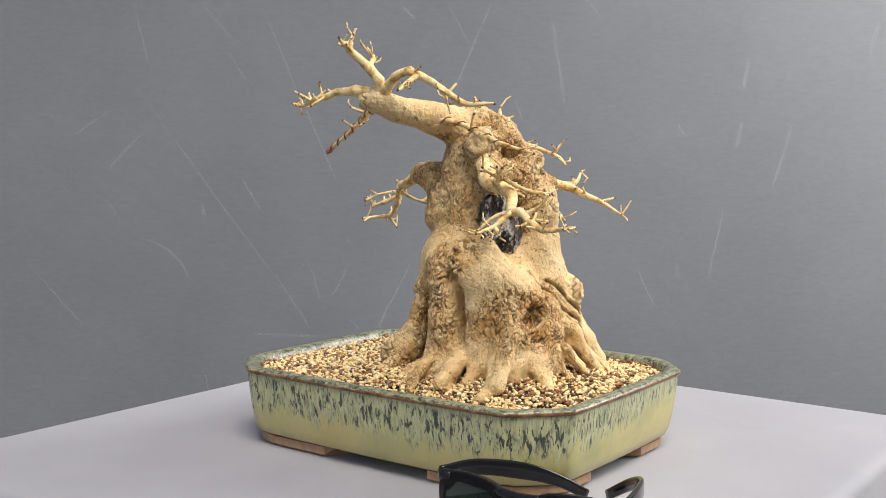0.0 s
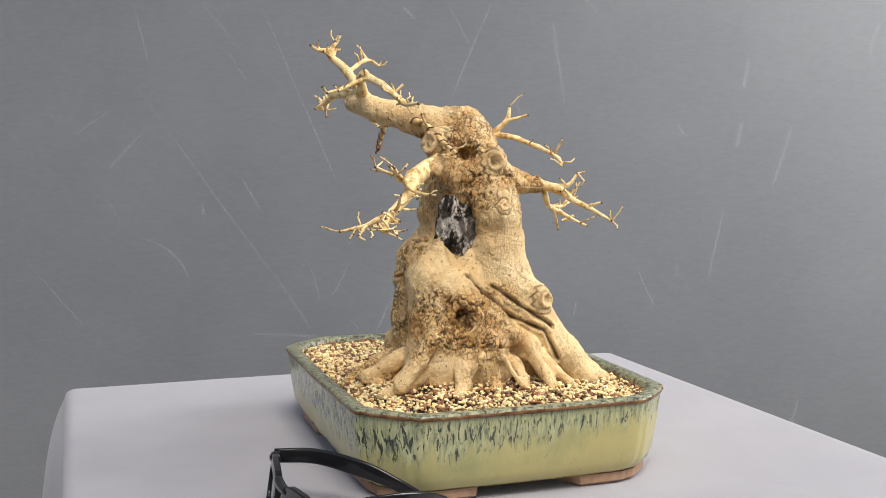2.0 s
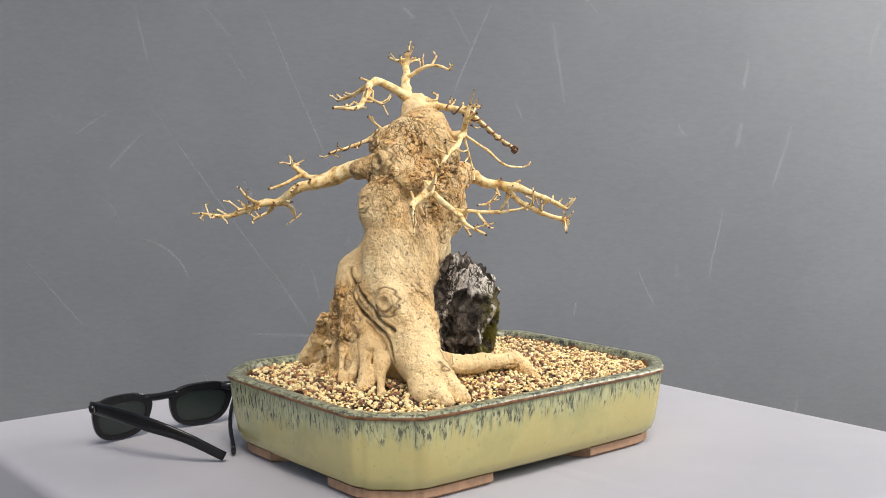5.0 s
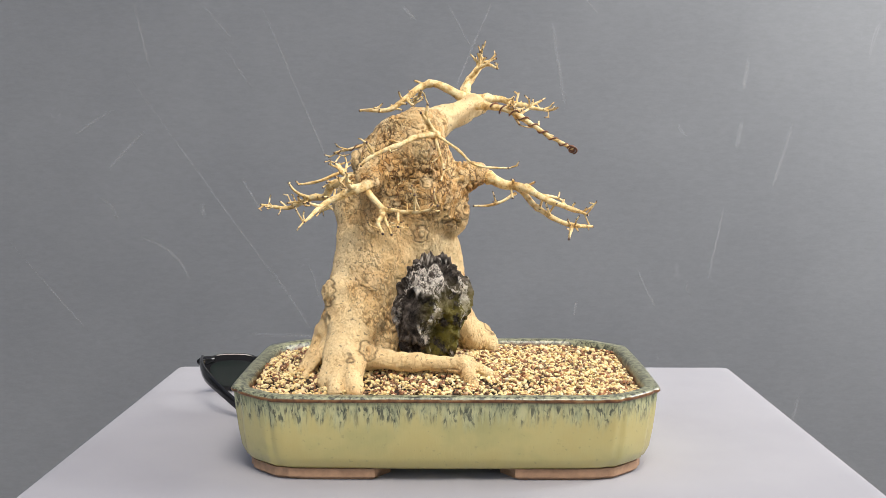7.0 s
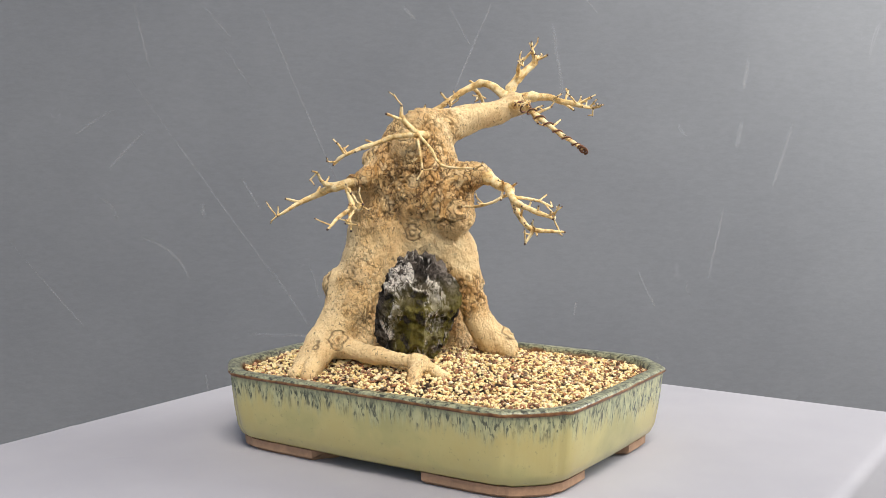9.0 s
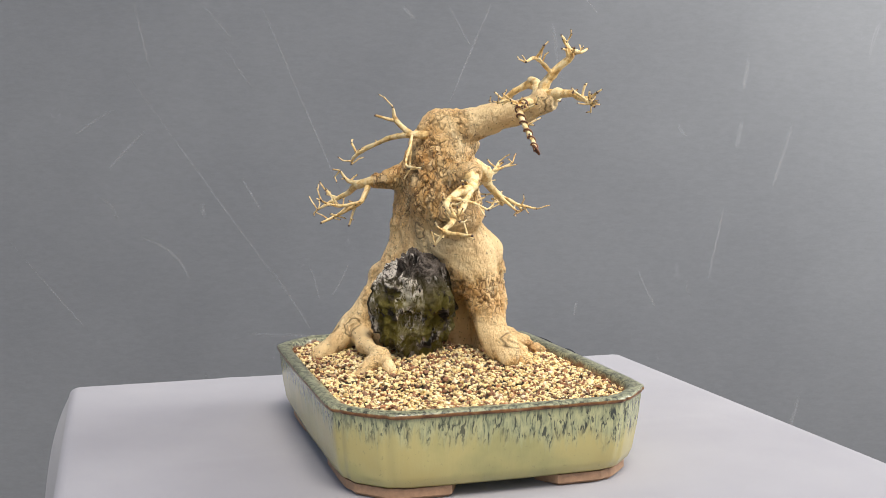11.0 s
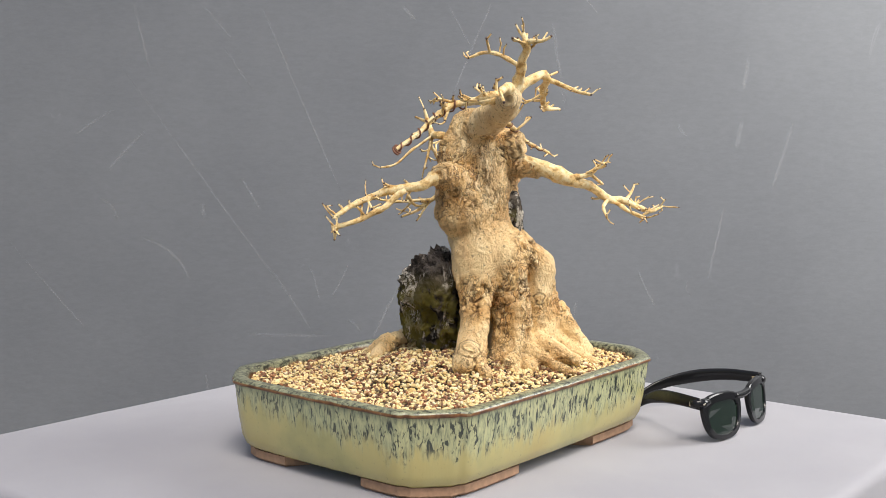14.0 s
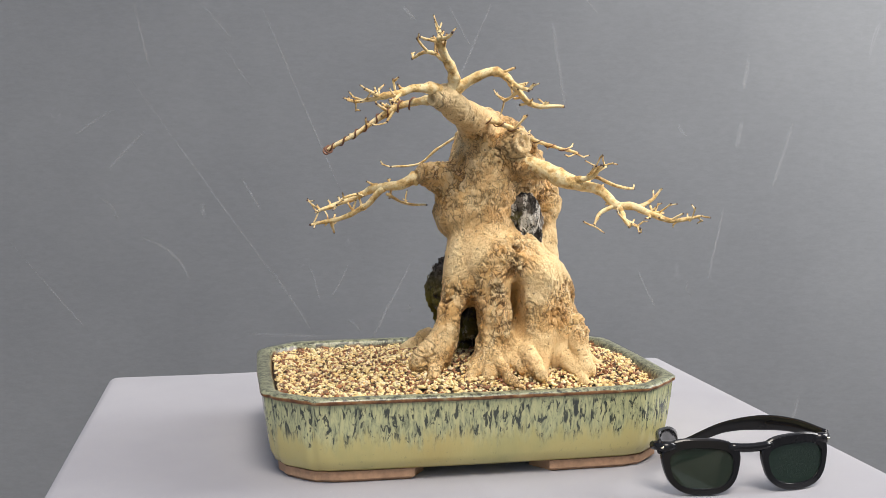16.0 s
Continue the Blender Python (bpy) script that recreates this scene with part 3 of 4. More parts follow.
# limbs of the trunk: place, radius, place, radius
TRUNK = (
    # upper body
    ((0.030, 0.000, 0.290), 0.021, (0.032, 0.000, 0.268), 0.031), ((0.032, 0.000, 0.268), 0.031, (0.028, -0.002, 0.232), 0.033),
    ((0.050, 0.000, 0.282), 0.020, (0.060, 0.002, 0.250), 0.028), ((0.060, 0.002, 0.250), 0.028, (0.050, -0.003, 0.222), 0.025),
    ((0.028, -0.002, 0.232), 0.033, (0.034, -0.007, 0.194), 0.0295), ((0.008, -0.007, 0.226), 0.022, (0.010, -0.008, 0.214), 0.0265),
    ((0.034, -0.007, 0.194), 0.0295, (0.034, -0.016, 0.168), 0.035), ((0.062, -0.020, 0.172), 0.028, (0.074, -0.024, 0.150), 0.031),
    ((0.020, -0.020, 0.180), 0.028, (0.022, -0.022, 0.160), 0.030),
    # right column and belly
    ((0.080, 0.013, 0.232), 0.018, (0.083, 0.014, 0.192), 0.0215), ((0.083, 0.014, 0.192), 0.0215, (0.079, 0.018, 0.150), 0.031),
    ((0.079, 0.018, 0.150), 0.031, (0.077, 0.027, 0.095), 0.032), ((0.058, 0.010, 0.215), 0.018, (0.058, 0.008, 0.160), 0.030),
    ((0.086, 0.010, 0.229), 0.0185, (0.087, 0.011, 0.217), 0.0200), ((0.095, 0.040, 0.145), 0.017, (0.092, 0.040, 0.134), 0.019),
    # crown arm
    ((0.028, -0.004, 0.288), 0.020, (0.009, -0.040, 0.300), 0.0132), ((0.009, -0.040, 0.300), 0.0132, (-0.010, -0.068, 0.309), 0.0108),
    ((-0.010, -0.068, 0.309), 0.0108, (-0.019, -0.080, 0.316), 0.0120), ((-0.025, -0.084, 0.315), 0.0090, (-0.023, -0.082, 0.315), 0.0095),
    # left stub, eye knobs, branch collars
    ((0.005, -0.008, 0.240), 0.018, (-0.024, -0.010, 0.250), 0.0110), ((0.052, -0.025, 0.277), 0.0155, (0.050, -0.020, 0.274), 0.017),
    ((0.073, 0.009, 0.262), 0.0135, (0.068, 0.009, 0.260), 0.016), ((0.050, -0.012, 0.262), 0.014, (0.072, -0.046, 0.254), 0.0090),
    ((0.072, 0.022, 0.246), 0.0150, (0.073, 0.050, 0.242), 0.0085), ((0.070, -0.006, 0.276), 0.0100, (0.068, -0.004, 0.272), 0.0100),
    # front legs
    ((0.014, -0.024, 0.170), 0.023, (-0.003, -0.032, 0.125), 0.0140), ((-0.003, -0.032, 0.125), 0.0140, (-0.020, -0.040, 0.090), 0.0140),
    ((0.030, -0.036, 0.172), 0.024, (0.030, -0.046, 0.125), 0.0165), ((0.030, -0.046, 0.125), 0.0165, (0.026, -0.050, 0.082), 0.0180),
    ((0.076, -0.028, 0.150), 0.029, (0.083, -0.036, 0.115), 0.0240), ((0.083, -0.036, 0.115), 0.0240, (0.086, -0.040, 0.080), 0.0200),
    ((0.044, -0.042, 0.176), 0.0195, (0.074, -0.042, 0.158), 0.0215),
    ((0.069, -0.044, 0.160), 0.0170, (0.071, -0.050, 0.092), 0.0150),
    ((0.092, -0.004, 0.130), 0.024, (0.098, -0.006, 0.085), 0.0250), ((0.047, -0.042, 0.120), 0.0085, (0.047, -0.054, 0.085), 0.0095),
    ((0.058, -0.020, 0.130), 0.020, (0.055, -0.025, 0.085), 0.0200),
    ((0.078, -0.036, 0.162), 0.0060, (0.108, 0.000, 0.130), 0.0050), ((0.108, 0.000, 0.130), 0.0050, (0.114, 0.034, 0.108), 0.0060),
    ((0.102, -0.026, 0.150), 0.0050, (0.116, -0.004, 0.112), 0.0045), ((0.030, -0.056, 0.160), 0.0080, (0.034, -0.060, 0.110), 0.0060),
    # back roots
    ((0.084, 0.045, 0.118), 0.026, (0.093, 0.072, 0.094), 0.0165), ((0.093, 0.072, 0.094), 0.0165, (0.104, 0.088, 0.075), 0.0100),
    ((0.080, 0.068, 0.092), 0.0110, (0.030, 0.076, 0.089), 0.0068), ((0.030, 0.076, 0.089), 0.0068, (-0.012, 0.072, 0.085), 0.0068),
    ((-0.012, 0.072, 0.086), 0.0075, (-0.020, 0.092, 0.070), 0.0065), ((-0.008, 0.070, 0.086), 0.0070, (-0.034, 0.066, 0.076), 0.0050),
    ((0.086, 0.076, 0.094), 0.0120, (0.080, 0.110, 0.071), 0.0070), ((0.094, 0.076, 0.092), 0.0100, (0.097, 0.108, 0.071), 0.0060),
    # left foot, side and front roots
    ((-0.024, -0.043, 0.092), 0.0119, (-0.036, -0.044, 0.084), 0.0103), ((0.024, -0.056, 0.082), 0.0123, (0.020, -0.078, 0.076), 0.0074),
    ((0.047, -0.056, 0.086), 0.0078, (0.054, -0.078, 0.078), 0.0061), ((0.054, -0.078, 0.078), 0.0061, (0.066, -0.090, 0.072), 0.0045),
    ((0.088, -0.045, 0.092), 0.0115, (0.100, -0.076, 0.078), 0.0070), ((0.100, -0.076, 0.078), 0.0070, (0.100, -0.094, 0.070), 0.0049),
    ((0.074, -0.050, 0.094), 0.0082, (0.070, -0.072, 0.075), 0.0049),
    ((0.104, -0.020, 0.095), 0.0107, (0.132, -0.040, 0.072), 0.0045), ((0.112, -0.002, 0.096), 0.0049, (0.128, -0.004, 0.078), 0.0033),
    ((0.128, -0.004, 0.078), 0.0033, (0.134, -0.002, 0.066), 0.0029), ((0.112, 0.016, 0.098), 0.0049, (0.128, 0.020, 0.082), 0.0037),
    ((0.128, 0.020, 0.082), 0.0037, (0.136, 0.022, 0.066), 0.0033), ((0.098, 0.040, 0.102), 0.0082, (0.128, 0.046, 0.076), 0.0041),
    ((0.086, -0.030, 0.150), 0.0082, (0.112, 0.030, 0.100), 0.0049), ((0.104, 0.030, 0.110), 0.0057, (0.128, 0.064, 0.074), 0.0037),
    ((-0.020, -0.048, 0.084), 0.0070, (-0.030, -0.066, 0.074), 0.0041),
    ((0.010, -0.060, 0.082), 0.0066, (0.002, -0.078, 0.072), 0.0037),
    # proud surface roots
    ((0.107, -0.052, 0.119), 0.0057, (0.104, -0.065, 0.100), 0.0074), ((0.104, -0.065, 0.100), 0.0074, (0.108, -0.082, 0.080), 0.0066),
    ((0.056, -0.060, 0.095), 0.0066, (0.058, -0.080, 0.086), 0.0070), ((0.058, -0.080, 0.086), 0.0070, (0.061, -0.098, 0.079), 0.0061),
    ((0.028, -0.070, 0.092), 0.0049, (0.032, -0.098, 0.077), 0.0041), ((0.032, -0.098, 0.077), 0.0041, (0.040, -0.110, 0.072), 0.0037),
    ((0.126, -0.031, 0.078), 0.0025, (0.126, -0.018, 0.103), 0.0028), ((0.126, -0.018, 0.103), 0.0028, (0.130, -0.010, 0.078), 0.0025),
    ((0.123, 0.000, 0.102), 0.0034, (0.135, 0.016, 0.078), 0.0026), ((0.119, 0.026, 0.108), 0.0045, (0.125, 0.038, 0.088), 0.0041),
    ((0.125, 0.038, 0.088), 0.0041, (0.134, 0.043, 0.075), 0.0034))
HOLLOWS = (((0.090, -0.024, 0.200), (0.022, 0.013, 0.026)), ((0.009, -0.046, 0.115), (0.0080, 0.026, 0.025)), ((0.0520, -0.045, 0.128), (0.0052, 0.036, 0.019)),
           ((0.106, -0.0265, 0.136), (0.017, 0.0060, 0.0055)), ((0.110, -0.031, 0.1265), (0.010, 0.0075, 0.0030)),
           ((0.114, 0.019, 0.1045), (0.012, 0.0052, 0.0055)), ((0.050, -0.046, 0.130), (0.0042, 0.012, 0.020)), ((0.118, -0.024, 0.110), (0.008, 0.004, 0.004)), ((0.006, 0.042, 0.136), (0.034, 0.046, 0.050)),
           ((0.0770, -0.0105, 0.2690), (0.0170, 0.0062, 0.0056)), ((0.090, 0.030, 0.2390), (0.0065, 0.0040, 0.0040)), ((0.008, 0.030, 0.2716), (0.0040, 0.0060, 0.0036)))
# knots: place, radius
KNOTS = (((0.056, -0.037, 0.278), 0.015), ((0.0875, 0.0085, 0.2615), 0.0125), ((0.100, 0.000, 0.236), 0.006), ((0.113, 0.047, 0.1455), 0.013),
         ((-0.010, 0.004, 0.217), 0.010), ((0.022, 0.026, 0.243), 0.007), ((0.026, 0.028, 0.195), 0.009), ((-0.034, -0.014, 0.250), 0.008),
         ((-0.032, -0.088, 0.314), 0.009), ((0.086, 0.098, 0.100), 0.008), ((0.030, -0.075, 0.130), 0.006),
         ((0.100, -0.050, 0.170), 0.007), ((0.000, -0.045, 0.225), 0.007), ((0.117, -0.003, 0.165), 0.008), ((0.033, 0.031, 0.289), 0.010), ((0.055, -0.063, 0.133), 0.009),
         ((0.104, 0.010, 0.2245), 0.007), ((0.073, 0.077, 0.098), 0.009), ((-0.032, -0.047, 0.0945), 0.010))


SEAMS = (((-0.020, 0.168), (-0.009, 0.154), (0.014, 0.133), (0.046, 0.119), (0.060, 0.093)), ((0.000, 0.158), (0.022, 0.142), (0.054, 0.122)))


def build_trunk(tree):
    lo, hi, h = (-0.062, -0.118, 0.058), (0.150, 0.120, 0.336), 0.0011
    V, Q = skin(field(TRUNK, HOLLOWS, lo, hi, h, 0.0048), lo, h)
    mesh = bpy.data.meshes.new("trunk")
    mesh.from_pydata(V.tolist(), [], Q.tolist())
    mesh.update()
    N = np.empty(len(V) * 3)
    mesh.vertices.foreach_get("normal", N)
    N = N.reshape(-1, 3)
    disp, crack, flaky = np.empty(len(V)), np.empty(len(V)), np.empty(len(V))
    fbm = noise.noise
    for i, (x, y, z) in enumerate(V):
        q = Vector((x, y, z))
        warp = 0.007 * fbm(q * 70)
        s = Vector((x + warp, y - warp, z * 0.7 + 0.6 * warp))
        rough = min(1.0, max(0.0, 0.40 + 2.4 * fbm(q * 19 + Vector((3.1, 0, 0)))))
        upper = min(1.0, max(0.0, (z - 0.185) / 0.03)) * min(1.0, max(0.0, (0.072 - x) / 0.015))
        column = min(1.0, max(0.0, (x - 0.045) / 0.02)) * min(1.0, max(0.0, (y + 0.004) / 0.012)) * min(1.0, max(0.0, (0.247 - z) / 0.012))
        arm = min(1.0, max(0.0, (z - 0.283) / 0.006)) * min(1.0, max(0.0, (-0.016 - y) / 0.010))
        roots = min(1.0, max(0.0, (0.114 - z) / 0.018))
        rough = min(1.0, max(0.0, rough + 0.6 * upper * (1 - arm) - 0.50 * column - 0.9 * arm - 0.35 * roots))
        d = 0.0024 * fbm(q * 38) + 0.0012 * fbm(s * 110)
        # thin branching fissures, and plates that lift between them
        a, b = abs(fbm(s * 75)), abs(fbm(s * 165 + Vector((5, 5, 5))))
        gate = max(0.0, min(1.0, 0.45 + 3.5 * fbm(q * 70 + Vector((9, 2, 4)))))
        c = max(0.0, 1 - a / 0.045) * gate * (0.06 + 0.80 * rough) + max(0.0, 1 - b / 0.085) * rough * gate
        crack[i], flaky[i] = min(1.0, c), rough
        lift = max(0.0, fbm(s * 150 + Vector((1, 8, 3)))) * max(0.0, min(1.0, b / 0.15))
        disp[i] = d - 0.0026 * crack[i] + rough * (0.0030 * lift + 0.0012 * fbm(q * 260)) + 0.0005 * fbm(q * 420)
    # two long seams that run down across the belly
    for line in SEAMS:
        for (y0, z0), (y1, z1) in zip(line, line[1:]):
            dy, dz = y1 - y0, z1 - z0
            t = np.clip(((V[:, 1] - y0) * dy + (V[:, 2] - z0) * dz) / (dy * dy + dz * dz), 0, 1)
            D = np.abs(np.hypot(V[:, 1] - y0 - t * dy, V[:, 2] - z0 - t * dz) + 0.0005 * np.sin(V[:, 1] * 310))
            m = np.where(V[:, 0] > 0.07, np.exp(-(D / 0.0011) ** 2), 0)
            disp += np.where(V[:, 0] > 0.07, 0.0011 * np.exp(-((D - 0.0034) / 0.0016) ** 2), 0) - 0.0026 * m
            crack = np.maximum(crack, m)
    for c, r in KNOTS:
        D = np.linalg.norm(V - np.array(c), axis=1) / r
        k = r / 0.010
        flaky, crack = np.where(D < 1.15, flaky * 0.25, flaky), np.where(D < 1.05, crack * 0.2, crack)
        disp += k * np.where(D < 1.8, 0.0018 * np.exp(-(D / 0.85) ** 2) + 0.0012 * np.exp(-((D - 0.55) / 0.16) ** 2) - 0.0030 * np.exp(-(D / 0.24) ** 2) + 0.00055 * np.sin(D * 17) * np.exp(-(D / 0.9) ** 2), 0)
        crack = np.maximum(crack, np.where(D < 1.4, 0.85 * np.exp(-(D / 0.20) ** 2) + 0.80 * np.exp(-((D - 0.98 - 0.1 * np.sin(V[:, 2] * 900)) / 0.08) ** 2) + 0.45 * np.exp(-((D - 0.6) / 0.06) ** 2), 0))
    V = V + N * disp[:, None]
    mesh.vertices.foreach_set("co", V.ravel())
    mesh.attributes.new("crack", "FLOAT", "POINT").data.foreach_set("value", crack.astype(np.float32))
    mesh.attributes.new("flaky", "FLOAT", "POINT").data.foreach_set("value", flaky.astype(np.float32))
    mesh.update()
    mesh.shade_smooth()
    return link("trunk", mesh, BARK, tree, "pale flaking trunk with knots, hollows and spreading roots")


def build_branch(tree, rng, stems, spurs, label=""):
    """A branch of several stems of (x, y, z, radius); each stem past the first is a twig on it. Spurs: how many short cut twigs."""
    first = None
    lines = []
    for i, st in enumerate(stems):
        bm = bmesh.new()
        line = spline(st, 0.004)
        out = []
        for j, p in enumerate(line):
            q = Vector(p[:3]) * 60
            wob = np.array(noise.noise_vector(q)) * min(0.0024, 0.55 * p[3]) * (0 if j in (0, len(line) - 1) else 1)
            node_ = (0.84 if p[3] < 0.0088 else 0.95) * (1 + 0.55 * max(0, noise.noise(Vector((j * 0.62, i * 3.1, p[0] * 50)))))
            out.append((*(p[:3] + wob), max(0.0008, p[3] * 0.86 * node_)))
        e0, e1 = np.array(out[-2]), np.array(out[-1])
        out.insert(-1, tuple(e0 + (e1 - e0) * 0.72))
        tube(bm, out, 9 if st[0][3] > 0.004 else 7, 1)
        lines.append(out)
        if first is None:
            first = part("branch", bm, [TWIG, CUT], tree, label)
        else:
            part("twig", bm, [TWIG, CUT], first)
    total = [(k, j) for k, ln in enumerate(lines) for j in range(len(ln) // 3, len(ln))]
    for _ in range(round(spurs * 1.8)):
        k, j = rng.choice(total)
        p = lines[k][j]
        along = Vector(lines[k][j][:3]) - Vector(lines[k][j - 1][:3])
        along.normalize()
        side = Vector((rng.gauss(0, 1), rng.gauss(0, 1), rng.gauss(0.45, 0.8))).normalized()
        d = (along * rng.uniform(0.1, 0.8) + side).normalized()
        ln = rng.uniform(0.005, 0.014)
        r = min(0.0011, max(0.0007, p[3] * 0.42))
        bm = bmesh.new()
        a = Vector(p[:3])
        bend = Vector((rng.gauss(0, 0.3), rng.gauss(0, 0.3), rng.gauss(0.25, 0.3))) * ln * 0.3
        pts = [(*(a + d * ln * t + bend * t * t), r * (1.15 - 0.3 * t) * (1.15 if t == 0.8 else 1)) for t in (0, 0.25, 0.5, 0.8, 0.93, 1.0)]
        tube(bm, pts, 6, 1)
        if rng.random() < 0.60:
            e = Vector(pts[3][:3])
            d2 = (d + Vector((rng.gauss(0, 0.7), rng.gauss(0, 0.7), rng.gauss(0.3, 0.6)))).normalized()
            tube(bm, [(*(e + d2 * ln * 0.55 * t), r * (0.95 - 0.15 * t)) for t in (0, 0.4, 0.85, 1.0)], 6, 1)
        part("twig", bm, [TWIG, CUT], first)
    return first


def coil(tree, line, turns, r, gap):
    pts = spline(line, 0.002)
    out = []
    n = len(pts)
    for i in range(n * 6):
        u = i / (n * 6 - 1) * (n - 1)
        k = min(int(u), n - 2)
        p = pts[k] + (pts[k + 1] - pts[k]) * (u - k)
        d = Vector((pts[k + 1] - pts[k])[:3]).normalized()
        s = d.cross(Vector((0, 0, 1))).normalized()
        w = s.cross(d)
        a = 2 * math.pi * turns * i / (n * 6)
        out.append((*(Vector(p[:3]) + float(p[3] + gap) * (math.cos(a) * s + math.sin(a) * w)), r))
    bm = bmesh.new()
    tube(bm, out, 6)
    part("wire", bm, COPPER, tree, "brown copper training wire coiled round a branch")


def build_tree():
    tree = empty("bonsai_tree")
    turning(tree, "leafless bonsai with a thick pale knotted trunk growing over a rock", "bonsai tree")
    build_trunk(tree)
    rng = random.Random(11)
    # leader at the crown
    build_branch(tree, rng, [
        [(-0.018, -0.082, 0.316, 0.0075), (-0.014, -0.086, 0.332, 0.0062), (-0.021, -0.096, 0.345, 0.0052), (-0.030, -0.105, 0.358, 0.0042), (-0.029, -0.101, 0.371, 0.0016)],
        [(-0.031, -0.107, 0.362, 0.0030), (-0.026, -0.118, 0.362, 0.0022), (-0.023, -0.126, 0.366, 0.0015)],
        [(-0.018, -0.092, 0.343, 0.0030), (-0.034, -0.070, 0.355, 0.0022), (-0.045, -0.055, 0.350, 0.0014)],
        [(-0.034, -0.070, 0.355, 0.0018), (-0.044, -0.074, 0.366, 0.0013)],
        [(-0.031, -0.106, 0.360, 0.0020), (-0.046, -0.102, 0.364, 0.0014)]], 8)
    # branch that arches over the front
    build_branch(tree, rng, [
        [(-0.014, -0.080, 0.322, 0.0070), (0.000, -0.086, 0.330, 0.0058), (0.013, -0.088, 0.337, 0.0052), (0.030, -0.085, 0.335, 0.0044), (0.045, -0.072, 0.322, 0.0038), (0.062, -0.062, 0.311, 0.0032), (0.090, -0.060, 0.310, 0.0016)],
        [(0.030, -0.085, 0.335, 0.0034), (0.034, -0.108, 0.325, 0.0026), (0.040, -0.126, 0.320, 0.0015)],
        [(0.045, -0.072, 0.322, 0.0022), (0.036, -0.055, 0.314, 0.0014)]], 12)
    # branch to the side of the crown
    build_branch(tree, rng, [
        [(-0.022, -0.082, 0.318, 0.0080), (-0.036, -0.092, 0.324, 0.0058), (-0.050, -0.099, 0.322, 0.0046), (-0.074, -0.100, 0.316, 0.0034), (-0.099, -0.095, 0.311, 0.0015)],
        [(-0.078, -0.100, 0.315, 0.0024), (-0.092, -0.104, 0.322, 0.0014)],
        [(-0.060, -0.100, 0.320, 0.0024), (-0.070, -0.112, 0.310, 0.0014)]], 9)
    # wired branch
    wired = [(-0.020, -0.074, 0.314, 0.0060), (-0.040, -0.056, 0.313, 0.0046), (-0.056, -0.046, 0.309, 0.0038), (-0.072, -0.041, 0.300, 0.0030), (-0.097, -0.040, 0.283, 0.0024), (-0.1175, -0.037, 0.272, 0.0018)]
    build_branch(tree, rng, [wired, [(-0.064, -0.043, 0.305, 0.0022), (-0.076, -0.054, 0.312, 0.0014)], [(-0.050, -0.049, 0.311, 0.0022), (-0.062, -0.034, 0.316, 0.0014)],
                             [(-0.058, -0.045, 0.308, 0.0020), (-0.066, -0.047, 0.296, 0.0014)]], 8)
    coil(tree, wired[1:], 8, 0.0008, 0.0002)
    bm = bmesh.new()
    tube(bm, [(-0.1140 + 0.0032 * math.cos(a) - 0.0003 * a, -0.0375 + 0.0020 * math.sin(a), 0.2735 + 0.0028 * math.sin(a) - 0.0002 * a, 0.0009) for a in (i * 0.42 for i in range(28))], 6)
    part("wire", bm, COPPER, tree, "loop of brown copper wire at a branch tip")
    crook = [(0.012, -0.048, 0.300, 0.0036), (0.034, -0.040, 0.296, 0.0032), (0.056, -0.036, 0.288, 0.0026), (0.078, -0.033, 0.278, 0.0022), (0.112, -0.034, 0.269, 0.0014)]
    build_branch(tree, rng, [crook, [(0.050, -0.038, 0.290, 0.0018), (0.060, -0.048, 0.303, 0.0012)]], 4)
    coil(tree, crook, 8, 0.00055, 0.0)
    # back of the crown
    build_branch(tree, rng, [
        [(0.014, 0.020, 0.285, 0.0060), (0.014, 0.034, 0.287, 0.0042), (0.036, 0.055, 0.281, 0.0030), (0.066, 0.074, 0.268, 0.0022), (0.077, 0.077, 0.258, 0.0013)],
        [(0.014, 0.034, 0.287, 0.0040), (0.022, 0.046, 0.299, 0.0032), (0.020, 0.050, 0.312, 0.0014)],
        [(0.022, 0.046, 0.299, 0.0024), (0.026, 0.066, 0.304, 0.0014)],
        [(0.066, 0.074, 0.268, 0.0018), (0.072, 0.078, 0.279, 0.0013)],
        [(0.013, 0.033, 0.286, 0.0019), (-0.006, 0.042, 0.272, 0.0016), (-0.024, 0.049, 0.258, 0.0015), (-0.051, 0.042, 0.256, 0.0012)],
        [(0.014, 0.034, 0.284, 0.0020), (0.006, 0.038, 0.254, 0.0013)]], 6)
